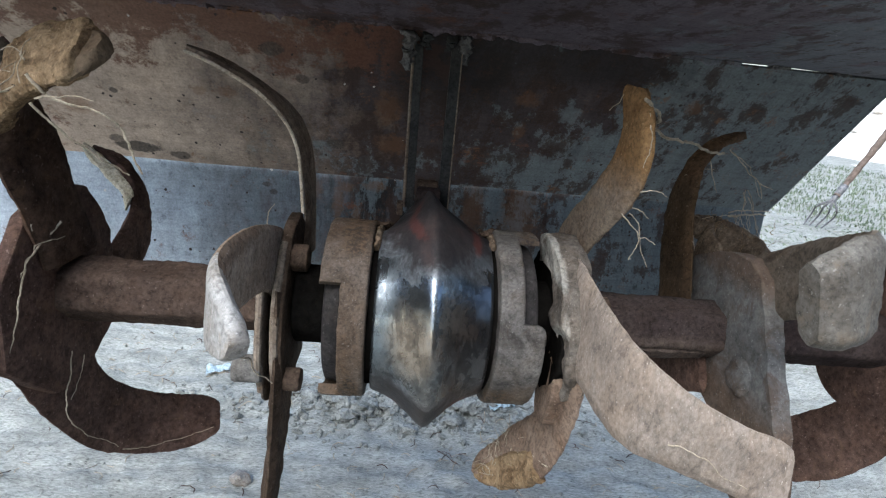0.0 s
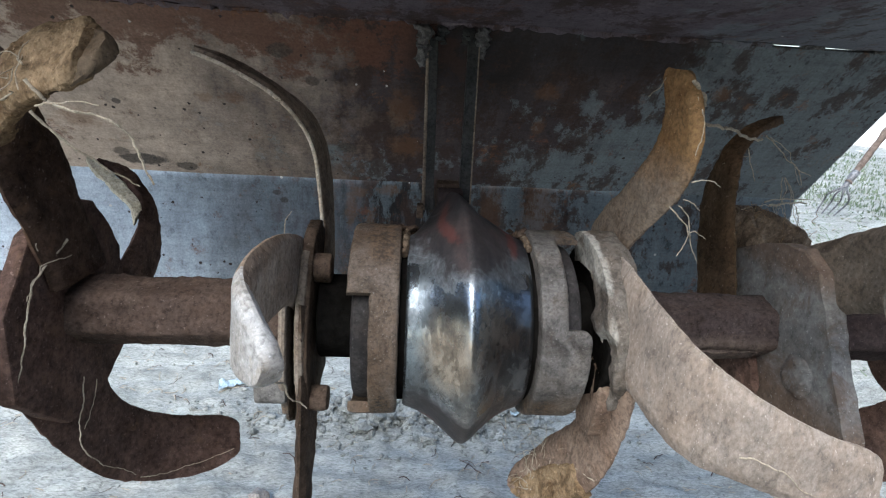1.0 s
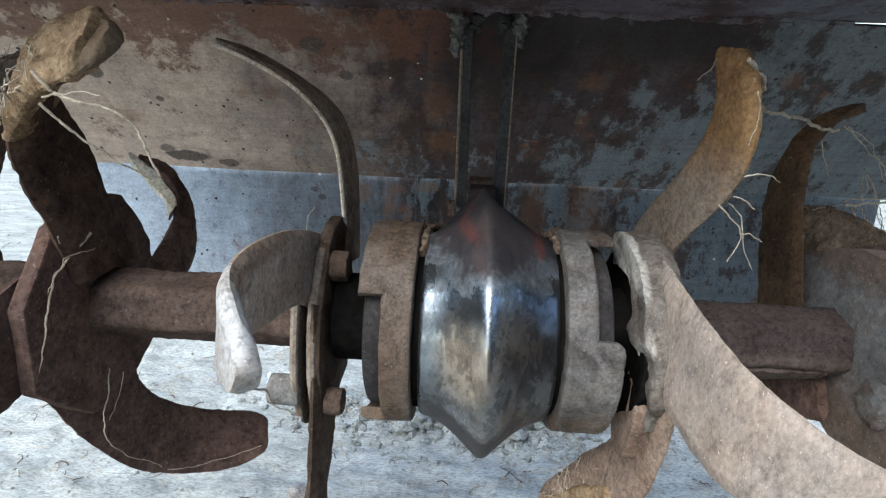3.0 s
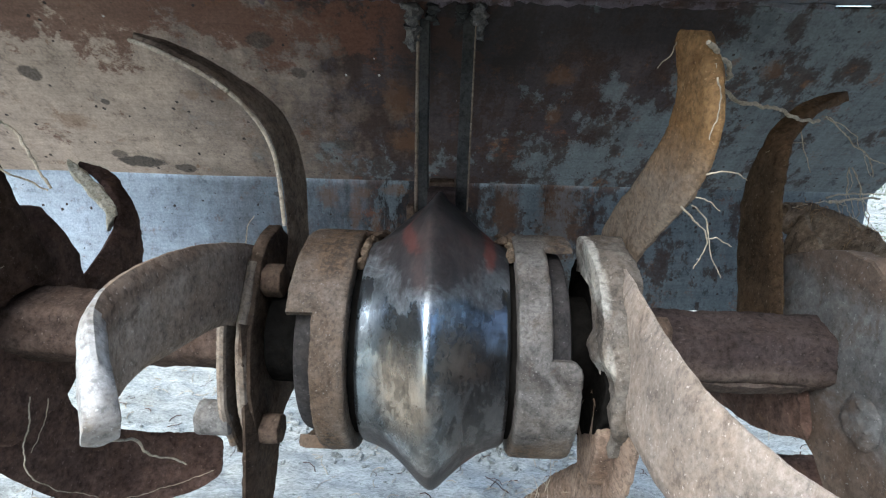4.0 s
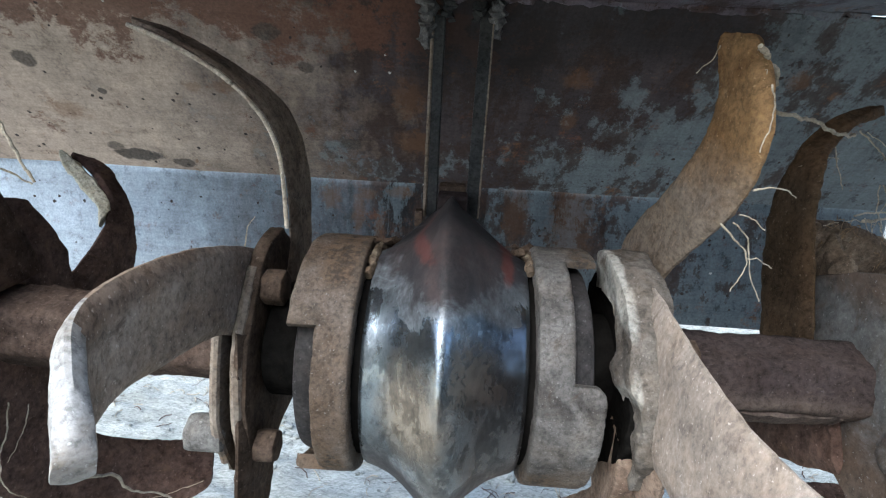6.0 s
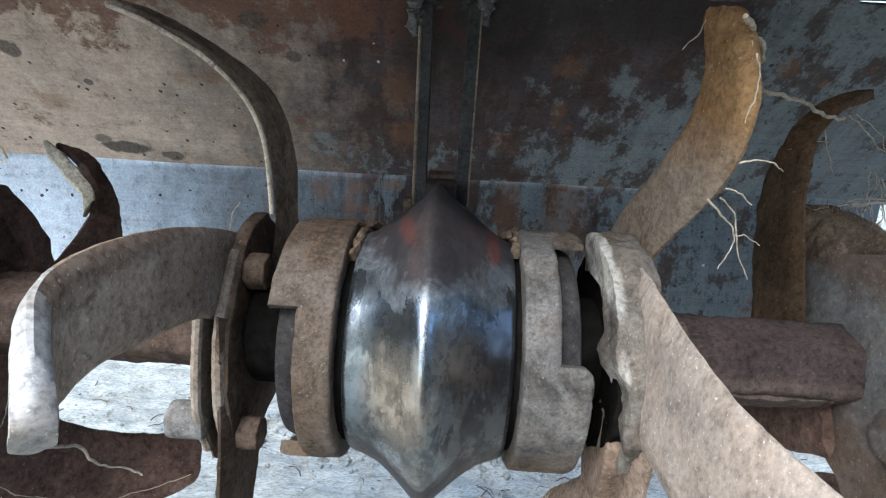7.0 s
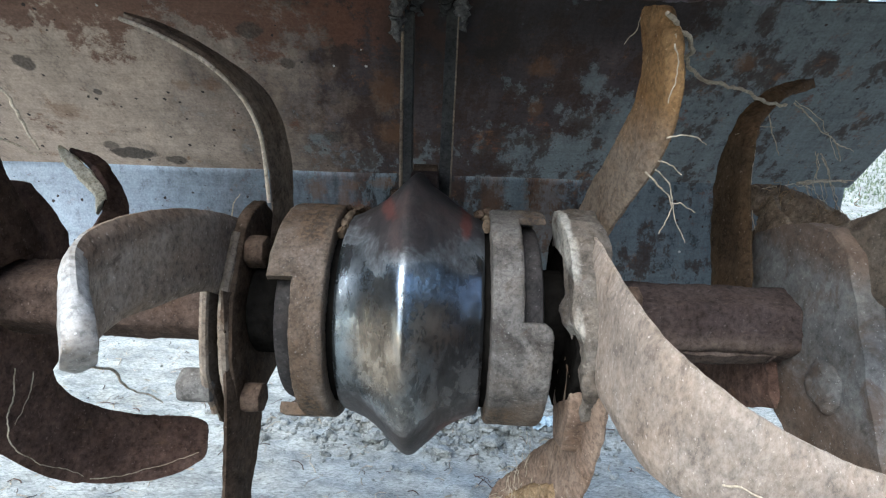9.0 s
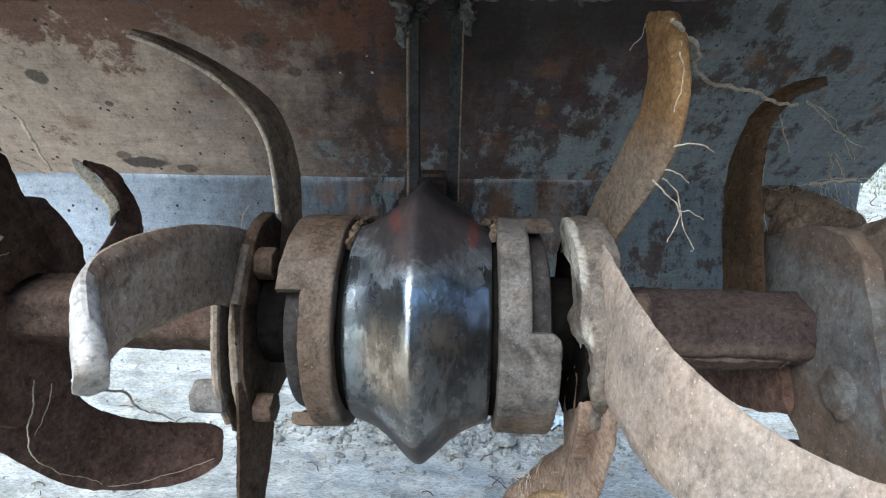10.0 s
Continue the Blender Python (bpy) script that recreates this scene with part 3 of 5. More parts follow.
def slab(p0, p1, x0, x1, thick, nx, ny, wave=0.0012, seed=0.0):
    """A sheet-metal plate from (y, z) p0 to p1, between x0 and x1, slightly buckled."""
    bm = bmesh.new()
    d = Vector((0, p1[0] - p0[0], p1[1] - p0[1]))
    nrm = Vector((1, 0, 0)).cross(d).normalized()
    top, bot = [], []
    for i in range(nx + 1):
        for j in range(ny + 1):
            x = x0 + (x1 - x0) * i / nx
            p = V(x, p0[0], p0[1]) + d * (j / ny)
            p += nrm * wave * noise.fractal(p * 7 + Vector((0, 0, seed)), 1, 2, 3)
            top.append(bm.verts.new(p + nrm * thick / 2))
            bot.append(bm.verts.new(p - nrm * thick / 2))
    k = lambda i, j: i * (ny + 1) + j
    for i in range(nx):
        for j in range(ny):
            bm.faces.new((top[k(i, j)], top[k(i + 1, j)], top[k(i + 1, j + 1)], top[k(i, j + 1)]))
            bm.faces.new((bot[k(i, j)], bot[k(i, j + 1)], bot[k(i + 1, j + 1)], bot[k(i + 1, j)]))
    rim = [(i, 0) for i in range(nx)] + [(nx, j) for j in range(ny)] + [(i, ny) for i in range(nx, 0, -1)] + [(0, j) for j in range(ny, 0, -1)]
    for a, b in zip(rim, rim[1:] + rim[:1]):
        bm.faces.new((top[k(*a)], bot[k(*a)], bot[k(*b)], top[k(*b)]))
    return bm


def weld_bead(points, r, seed):
    """An uneven run of weld metal."""
    bm = tube(points, r, r, count=10 * (len(points) - 1), sides=8, wobble=r * 0.5, seed=seed)
    roughen(bm, r * 0.9, 220, seed)
    return bm


# ---- ground ----
def ground_height(x, y):
    far = min(max(((x * 0.75 + y * 0.66) - 1.2) / 1.0, 0.0), 1.0) if x > 0 else 0.0
    bank = 0.2 * far * far * (3 - 2 * far)
    h = 0.012 * noise.fractal(Vector((x * 4, y * 4, 0.3)), 1, 2, 5) + 0.009 * noise.fractal(Vector((x * 20, y * 30, 1.3)), 0.8, 2, 4)
    heap = math.exp(-((x - 0.05) / 0.30) ** 2 - ((y - 0.62) / 0.09) ** 2)
    return bank + h + heap * (0.018 + 0.02 * noise.fractal(Vector((x * 30, y * 30, 2.0)), 1, 2, 3))


def build_ground():
    near_x = np.concatenate([np.arange(-1.2, 1.2, 0.011), np.arange(1.2, 6.0, 0.06)])
    near_y = np.concatenate([np.arange(0.2, 1.2, 0.011), np.arange(1.2, 6.0, 0.06)])
    far = np.array([0.05, 0.12, 0.25, 0.5, 0.9, 1.5, 2.4, 4, 7, 12, 20, 40, 80, 200, 500])
    xs = np.concatenate([near_x[0] - far[::-1], near_x, near_x[-1] + far])
    ys = np.concatenate([near_y[0] - far[::-1], near_y, near_y[-1] + far])
    verts = [(float(x), float(y), ground_height(x, y)) for x in xs for y in ys]
    ny = len(ys)
    faces = [(i * ny + j, (i + 1) * ny + j, (i + 1) * ny + j + 1, i * ny + j + 1) for i in range(len(xs) - 1) for j in range(ny - 1)]
    me = bpy.data.meshes.new("ground")
    me.from_pydata(verts, [], faces)
    me.materials.append(soil)
    me.polygons.foreach_set("use_smooth", [True] * len(faces))
    return tagged(new("ground", me), "pale dry grey trodden soil with crumbs", "ground", kind="structure")


ground = build_ground()

# ---- unseen walls behind the camera, added to block light and darken reflections ----
def light_blocker(name, x0, x1, y0, y1, high):
    bm = bmesh.new()
    bmesh.ops.create_cube(bm, size=1.0)
    for v in bm.verts:
        v.co = Vector(((x0 + x1) / 2 + v.co.x * (x1 - x0), (y0 + y1) / 2 + v.co.y * (y1 - y0), high / 2 - 0.1 + v.co.z * (high + 0.2)))
    return tagged(part(name, bm, blocker_brown, smooth=False), "unseen brown-grey wall added to block light", "wall", kind="structure")


light_blocker("blocker_south", -0.25, 2.6, -2.7, -2.5, 3.0)
light_blocker("blocker_east", 2.4, 2.6, -2.49, 0.1, 1.2)

# ---- hood ----
HOOD_X0, HOOD_X1 = -0.62, 0.535
SEAM, FOLD = (0.338, 0.045), (0.188, 0.241)
hood = thing("tiller_hood", (0, 0.338, AXIS_Z + 0.045), "folded rusty sheet-steel tiller hood with worn blue-grey paint", "hood")
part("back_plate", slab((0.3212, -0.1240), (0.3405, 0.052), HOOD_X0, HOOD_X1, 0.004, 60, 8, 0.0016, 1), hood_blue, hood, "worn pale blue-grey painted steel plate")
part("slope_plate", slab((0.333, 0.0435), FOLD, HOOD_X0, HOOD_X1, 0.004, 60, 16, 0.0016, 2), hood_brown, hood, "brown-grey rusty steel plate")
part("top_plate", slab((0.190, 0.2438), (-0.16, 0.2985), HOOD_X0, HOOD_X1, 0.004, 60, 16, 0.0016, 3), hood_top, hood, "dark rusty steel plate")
def strap(low, high, wide, deep, name):
    """A flat bar from the gear case's nose up to the fold; low and high are (x, y, z) of its front face's left edge."""
    a, b = V(*low), V(*high)
    run = (b - a).normalized()
    back = Vector((1, 0, 0)).cross(run).normalized()
    if back.y < 0:
        back = -back
    bm = bmesh.new()
    rings = []
    for i in range(25):
        p = a + (b - a) * i / 24
        rings.append([bm.verts.new(p + Vector((dx, 0, 0)) + back * dy) for dx, dy in ((0, 0.0008), (0.0008, 0), (wide - 0.0008, 0), (wide, 0.0008), (wide, deep), (0, deep))])
    for p, q in zip(rings, rings[1:]):
        for k in range(6):
            bm.faces.new((p[k], p[(k + 1) % 6], q[(k + 1) % 6], q[k]))
    bm.faces.new(rings[0])
    bm.faces.new(rings[-1])
    roughen(bm, 0.0003, 90, low[0] * 100)
    return part(name, bm, gusset_steel, hood, "narrow dark steel strap up to the fold", smooth=False)


for low, high in (((-0.0307, 0.1582, 0.0500), (-0.0327, 0.1975, 0.2264)), ((0.0078, 0.1480, 0.0540), (0.0105, 0.1935, 0.2310))):
    bar = strap(low, high, 0.0118, 0.0100, "strap")
    # Tan rubbed edge; the light on the strap's side face is put into its colour.
    side, r = (0.0006, 0.0019) if low[0] < 0 else (0.0118, 0.0009)
    part("lit_rubbed_edge", tube([(low[0] + side, low[1], low[2]), (high[0] + side, high[1], high[2])], r, r * 0.9, count=30, sides=6, knots=0.2), edge_tan, bar, "thin pale rubbed edge, coloured as the strap's lit side")
# weld along the fold, with open slits between the runs
for k, (x0, x1) in enumerate(((-0.62, -0.30), (-0.30, -0.04), (-0.04, 0.335), (0.372, 0.395), (0.452, 0.472), (0.525, 0.535))):
    part("weld", weld_bead([(x0 + (x1 - x0) * i / 6, 0.188, 0.2425) for i in range(7)], 0.0042, k), weld_mat if k > 2 else hood_top, hood)
for k, (x0, low, r) in enumerate(((-0.0350, 0.200, 0.0066), (-0.0175, 0.222, 0.0050), (0.0085, 0.224, 0.0050), (0.0245, 0.212, 0.0060))):
    part("weld", weld_bead([(x0, 0.186, 0.2375), (x0 + 0.001 * (k - 1.5), 0.1935, 0.5 * (0.2375 + low)), (x0, 0.207, low)], r, 7 + k), gusset_steel if k in (1, 2) else weld_mat, hood, "lumpy weld")

# ---- gear case ----
gear_case = thing("gear_case", V(0, 0, 0), "central gear case under the hood with a worn bright steel guard", "gear case")


def guard_mesh():
    """A keel-shaped wear guard: a ridge round the axis, drawn out to a nose at its upper rear end."""
    knots = [(0.0, 0.0989), (0.0018, 0.0986), (0.0045, 0.0970), (0.009, 0.0930), (0.015, 0.0875), (0.022, 0.0816), (0.029, 0.0769), (0.037, 0.0732), (0.0435, 0.0710), (0.0458, 0.0695)]
    half = [(p[0], p[1]) for p in spline([(x, r, 0.0) for x, r in knots], 36)]
    prof = [(-x, r) for x, r in half[:0:-1]] + half
    bm = bmesh.new()
    rows = []
    for i in range(81):
        a = radians(300 - i * (300 - 88) / 80)
        lean = 0.002 - 0.005 * i / 80
        rows.append([bm.verts.new(V(x + lean * (1 - abs(x) / 0.0458), r * math.cos(a), r * math.sin(a))) for x, r in prof])
    last = radians(88)
    for i in range(1, 19):
        u = i / 18
        row = []
        for x, r in prof:
            nar = 1 - 0.72 * u ** 0.65
            y = r * math.cos(last) + 0.118 * u
            z = 0.0988 * math.sin(last) - 0.019 * u ** 1.5 - (0.0988 - r) * (1 - 0.55 * u)
            row.append(bm.verts.new(V(-0.003 * (1 - abs(x) / 0.0458) * (1 - u) - 0.004 * u + x * nar, y, z)))
        rows.append(row)
    for p, q in zip(rows, rows[1:]):
        for j in range(len(prof) - 1):
            bm.faces.new((p[j], p[j + 1], q[j + 1], q[j]))
    bmesh.ops.solidify(bm, geom=bm.faces[:], thickness=0.004)
    roughen(bm, 0.0006, 30, 1)
    return bm


part("guard", guard_mesh(), guard_steel, gear_case, "keel-shaped worn bright steel guard with blue and straw tints")
part("case_body", lathe([(-0.07, 0.02), (0.07, 0.02), (0.07, 0.066), (-0.07, 0.066)], seg=48), gap_shade_black, gear_case, "housing coloured black for the shade in the gaps")
part("nose_cap", extrude([(0.116, 0.045), (0.119, 0.0795), (0.133, 0.0815), (0.148, 0.078), (0.148, 0.045)], -0.0168, 0.0090, 0.0025), shaft_rust, gear_case, "small dark steel cap plate")
part("nose_block", extrude([(0.1485, 0.045), (0.1485, 0.0820), (0.160, 0.0840), (0.172, 0.070), (0.172, 0.045)], -0.0170, 0.0070, 0.002), flange_brown, gear_case, "dark dirty block between the straps")
part("nose_lug", extrude([(0.140, 0.045), (0.140, 0.0600), (0.147, 0.0610), (0.150, 0.045)], -0.0375, -0.0305, 0.0012), bolt_mat, gear_case, "small dark lug beside a strap")


def collar(side, name):
    """A rough cast ring with a cut-away in its outer half, and the smooth ring that shows in it."""
    x_in, x_mid, x_out = (-0.0508, -0.0715, -0.0880) if side < 0 else (0.0500, 0.0700, 0.0875)
    lo, hi = min(x_in, x_mid), max(x_in, x_mid)
    bm = lathe(resample(rounded_ring(lo, hi, 0.060, 0.0768, 0.0026)), seg=200)
    lo2, hi2 = min(x_mid, x_out), max(x_mid, x_out)
    for a0, a1 in ([(-136, 141)] if side < 0 else [(158, 330), (40, 97)]):
        lug = lathe(resample(rounded_ring(lo2 - 0.009 * (side > 0), hi2 + 0.009 * (side < 0), 0.069 if a0 != 40 else 0.0722, 0.0769, 0.003 if a0 != 40 else 0.002)), a0, a1, 150)
        for v in lug.verts:
            a = (math.degrees(math.atan2(v.co.z - AXIS_Z, v.co.y)) - a0 + 0.3) % 360
            if a < 7 and side > 0:
                base = x_mid - 0.009 * side
                v.co.x = base + (v.co.x - base) * (0.72 + 0.28 * math.sqrt(1 - (1 - a / 7) ** 2))
        me = bpy.data.meshes.new("tmp")
        lug.to_mesh(me)
        lug.free()
        bm.from_mesh(me)
        bpy.data.meshes.remove(me)
    roughen(bm, 0.00035, 60, 3 + side)
    roughen(bm, 0.0005, 400, 5 + side)
    ob = part("collar", bm, cast_dusty, gear_case, "rough dusty cast-iron collar")
    part("seal_ring", lathe(rounded_ring(lo2 + (0.003 if side < 0 else -0.002), hi2 + (0.002 if side < 0 else -0.004), 0.045, 0.0650, 0.004), seg=80), ring_steel, ob, "smooth dark steel ring")
    return ob


collar(-1, "left")
collar(1, "right")

# ---- rotor ----
rotor = thing("tiller_rotor", V(0, 0, 0), "rusty tiller rotor shaft with bolted curved soil-covered blades", "tiller rotor")


def shaft(x0, x1, r):
    bm = lathe([(x0, 0.002), (x1, 0.002), (x1, r - 0.001), (x1 - 0.001, r), (x0 + 0.001, r), (x0, r - 0.001)], seg=64)
    return bm


def hex_shaft(x0, x1, r):
    bm = bmesh.new()
    n, m = 200, 60
    rings = []
    for i in range(n + 1):
        x = x0 + (x1 - x0) * i / n
        ring = []
        for k in range(m):
            a = 2 * math.pi * k / m + radians(12)
            s = (a - radians(12)) % (math.pi / 3) - math.pi / 6
            rr = min(r * math.cos(math.pi / 6) / math.cos(s), r * 0.965)
            rr += 0.0012 * noise.fractal(Vector((x * 40, math.cos(a) * 2, math.sin(a) * 2)), 1, 2, 3) + 0.0011 * noise.fractal(Vector((x * 190, math.cos(a) * 6, math.sin(a) * 6)), 0.8, 2, 3)
            ring.append(bm.verts.new(V(x, rr * math.cos(a), rr * math.sin(a))))
        rings.append(ring)
    for p, q in zip(rings, rings[1:]):
        for k in range(m):
            bm.faces.new((p[k], p[(k + 1) % m], q[(k + 1) % m], q[k]))
    bm.faces.new(rings[0])
    bm.faces.new(rings[-1])
    return bm


part("shaft", hex_shaft(-0.95, -0.124, 0.0288), shaft_dusty, rotor, "dusty brown hexagonal shaft bar")
part("shaft", hex_shaft(0.124, 0.95, 0.0288), shaft_rust, rotor, "rusty brown hexagonal shaft bar")
part("shaft_end", shaft(-0.114, -0.04, 0.034), gap_shade_black, rotor)
part("shaft_end", shaft(0.04, 0.113, 0.034), gap_shade_black, rotor)


def plate_flange(outline, x0, x1, material, label, seed):
    """A forged flange plate with a given (y, z) outline."""
    bm = extrude(outline, x0, x1, 0.002)
    bmesh.ops.subdivide_edges(bm, edges=bm.edges[:], cuts=3, use_grid_fill=True)
    roughen(bm, 0.0012, 70, seed)
    return part("flange", bm, material, rotor, label)


def flange(x0, x1, r, lobes, material, label, seed):
    """A forged flange plate with bolt lobes."""
    pts = []
    for k in range(72):
        a = 2 * math.pi * k / 72
        pts.append(((r + 0.004 * math.cos(lobes * a + seed)) * math.cos(a), (r + 0.004 * math.cos(lobes * a + seed)) * math.sin(a)))
    bm = extrude(pts, x0, x1, 0.002)
    bmesh.ops.subdivide_edges(bm, edges=[e for e in bm.edges if e.calc_length() > 0.004], cuts=2, use_grid_fill=True)
    roughen(bm, 0.0015, 60, seed)
    roughen(bm, 0.0005, 240, seed)
    return part("flange", bm, material, rotor, label)


fl_a = plate_flange([(0.030, 0.073), (0.006, 0.071), (-0.012, 0.060), (-0.041, 0.023), (-0.052, -0.017), (-0.050, -0.050), (-0.040, -0.064), (-0.015, -0.072), (0.030, -0.066), (0.055, -0.03), (0.062, 0.02), (0.052, 0.055)],
                    -0.1275, -0.1175, flange_brown, "dusty brown angular steel flange", 1.0)
fl_b = flange(0.1030, 0.1120, 0.064, 5, gap_shade_black, "steel flange coloured black for the gap's shade", 2.0)
fl_c = plate_flange([(0.055, 0.054), (0.022, 0.070), (-0.002, 0.0775), (-0.025, 0.0805), (-0.043, 0.071), (-0.060, 0.044), (-0.077, 0.014), (-0.092, -0.010), (-0.108, -0.033), (-0.128, -0.075), (-0.098, -0.118),
                     (-0.068, -0.108), (-0.050, -0.078), (-0.030, -0.062), (0.000, -0.055), (0.040, -0.040), (0.062, 0.0)], 0.2645, 0.2805, flange_patchy, "dusty grey-brown steel flange with a blade shank", 3.0)
fl_d = plate_flange([(-0.040, 0.074), (-0.012, 0.085), (0.014, 0.086), (0.037, 0.080), (0.050, 0.055), (0.062, 0.032), (0.062, -0.010), (0.045, -0.058), (0.010, -0.076), (-0.040, -0.080), (-0.085, -0.030), (-0.078, 0.030)],
                    -0.3135, -0.302, rust_dark, "dark rusty steel flange", 4.0)
fl_e = flange(0.43, 0.44, 0.076, 4, rust_dark, "dark rusty steel flange", 5.0)
fl_f = flange(-0.475, -0.465, 0.076, 4, rust_dark, "dark rusty steel flange", 6.0)


def bolt(fl, x0, x1, y, z, r, turn, material):
    part("bolt", hexagon(x0, x1, y, z, r, turn, 0.0028), material, fl, "hexagonal bolt head")


bolt(fl_a, -0.1185, -0.1040, -0.0080, 0.0450, 0.0125, 10, bolt_mat)
bolt(fl_a, -0.1185, -0.1040, -0.0390, -0.0530, 0.0115, 25, bolt_mat)
bolt(fl_a, -0.1570, -0.1330, -0.0460, -0.0400, 0.0130, 25, bolt_grey)
part("bolt", hexagon(0.122, 0.1520, -0.022, 0.0230, 0.0115, 15, n=6), bolt_mat, fl_b, "rusty bolt end")
def muddy_bolt(fl, x, y, z, r, material):
    """A bolt head rounded over with dried mud."""
    bm = bmesh.new()
    bmesh.ops.create_icosphere(bm, subdivisions=4, radius=1.0)
    for v in bm.verts:
        v.co = V(x + v.co.x * r * 0.30, y + v.co.y * r, z + v.co.z * r)
    roughen(bm, 0.0022, 90, 2.0)
    roughen(bm, 0.0008, 300, 3.0)
    part("bolt", bm, material, fl, "bolt head rounded over with mud")


muddy_bolt(fl_c, 0.2645, -0.0535, -0.0155, 0.0165, flange_patchy)
bolt(fl_c, 0.2745, 0.290, -0.052, -0.032, 0.0125, 10, bolt_mat)


def blade(edge_a, edge_b, material, label, seed, thick=0.008, wear=0.0012, end_round=0.35, sharp=0.5, fat=0.0):
    return part("blade", strip(edge_a, edge_b, thick, seed=seed, wear=wear, end_round=end_round, sharp=sharp, fat=fat), material, rotor, label)


def rub_bare(ob, material, start, outer, rim=1, across=18):
    """Bares the steel on one side of a blade's end, from a share of its length on, with a ragged border; rim: how many rows of its edges too."""
    ob.data.materials.append(material)
    m = 2 * (across + 1)
    for f in ob.data.polygons:
        i, j = f.index // m / 84, f.index % m
        edge = min(j, abs(j - across), m - 1 - j, abs(j - across - 1))
        on_side = j > across if outer else j < across
        on_edge = edge <= rim and (j >= across - 1 - rim or j <= rim)
        at = start + 0.05 * noise.noise(f.center * 160) + (0.0 if on_side else 0.08)
        if i > at and (on_side or on_edge) or i > 0.985:
            f.material_index = 1


# blades on the flange beside the gear case, toward -x
A_UP = [(-0.131, 0.03, 0.05), (-0.131, -0.002, 0.069), (-0.131, -0.058, 0.088), (-0.131, -0.104, 0.097), (-0.130, -0.135, 0.099), (-0.125, -0.155, 0.097), (-0.1155, -0.1705, 0.0902), (-0.107, -0.182, 0.0822), (-0.1015, -0.190, 0.0745)]
A_LO = [(-0.131, -0.01, 0.0), (-0.131, -0.030, 0.02), (-0.131, -0.055, 0.034), (-0.131, -0.096, 0.044), (-0.131, -0.130, 0.051), (-0.130, -0.152, 0.050), (-0.125, -0.166, 0.051), (-0.1155, -0.1785, 0.0540), (-0.1075, -0.188, 0.0585)]


b_a = blade(A_UP, A_LO, blade_dusty, "dusty grey-brown curved blade with a bright worn tip", 1, thick=0.0085, end_round=0.55, wear=0.0004, sharp=0.15, fat=0.28)
rub_bare(b_a, edge_worn, 0.54, True, 1)


def worn_lit_edge(parent, points, r, material=edge_tan):
    """The pale edge of a blade or plate: rubbed, or a rim's front light put into colour."""
    bm = tube(points, r, r, count=16 * (len(points) - 1), sides=8, wobble=r * 0.10, seed=points[0][0] * 50, knots=0.15)
    return part("worn_lit_edge", bm, material, parent, "pale edge, rubbed steel or a rim's front light")


b_b = blade([(-0.1165, 0.0838, 0.0189), (-0.1180, 0.0936, 0.0586), (-0.1215, 0.1060, 0.0949), (-0.1256, 0.0989, 0.1295), (-0.1376, 0.0874, 0.1564), (-0.1601, 0.0713, 0.1763), (-0.1893, 0.0587, 0.1939), (-0.2174, 0.0511, 0.2024)],
      [(-0.1177, 0.0285, 0.0312), (-0.1183, 0.0445, 0.0682), (-0.1227, 0.0531, 0.1060), (-0.1261, 0.0514, 0.1284), (-0.1353, 0.0460, 0.1504), (-0.1549, 0.0379, 0.1725), (-0.1880, 0.0370, 0.1904), (-0.2132, 0.0420, 0.1990)],
      blade_slim, "slender brown-grey blade curving up from the flange", 2, thick=0.0045, wear=0.0006)
worn_lit_edge(b_b, [(-0.1200, 0.0425, 0.0682), (-0.1243, 0.0510, 0.1056), (-0.1277, 0.0493, 0.1280), (-0.1368, 0.0440, 0.1498), (-0.1562, 0.0358, 0.1716), (-0.1888, 0.0350, 0.1894), (-0.2146, 0.0400, 0.1981)], 0.0016, edge_pale)
# Flange rim facing the front: its light is put into this tan strip.
worn_lit_edge(fl_a, [(-0.1238, -0.011, 0.0588), (-0.1238, -0.0395, 0.0235), (-0.1238, -0.0505, -0.017), (-0.1238, -0.0485, -0.050)], 0.0036)
blade([(-0.1225, -0.045, 0.03), (-0.1225, -0.057, -0.040), (-0.1225, -0.069, -0.085), (-0.123, -0.087, -0.136), (-0.130, -0.096, -0.17), (-0.15, -0.09, -0.195)],
      [(-0.1225, 0.020, 0.0), (-0.1225, 0.010, -0.050), (-0.1225, -0.008, -0.090), (-0.123, -0.045, -0.142), (-0.130, -0.052, -0.18), (-0.15, -0.05, -0.205)],
      flange_brown, "dusty brown blade hanging straight down", 3, thick=0.010)
b_s = blade([(-0.136, -0.035, 0.045), (-0.1345, -0.046, 0.015), (-0.1345, -0.0545, -0.025), (-0.1345, -0.047, -0.062), (-0.137, -0.032, -0.085)],
      [(-0.136, 0.02, 0.04), (-0.1365, 0.01, 0.01), (-0.137, 0.0, -0.025), (-0.137, -0.002, -0.055), (-0.137, -0.012, -0.085)],
      blade_grey, "short dusty blade stub on the flange", 19, thick=0.006, end_round=0.6)
# The stub's front rim likewise carries its light as tan colour.
worn_lit_edge(b_s, [(-0.1358, -0.030, 0.050), (-0.1355, -0.046, 0.015), (-0.1355, -0.0545, -0.025), (-0.1355, -0.047, -0.060)], 0.0030)
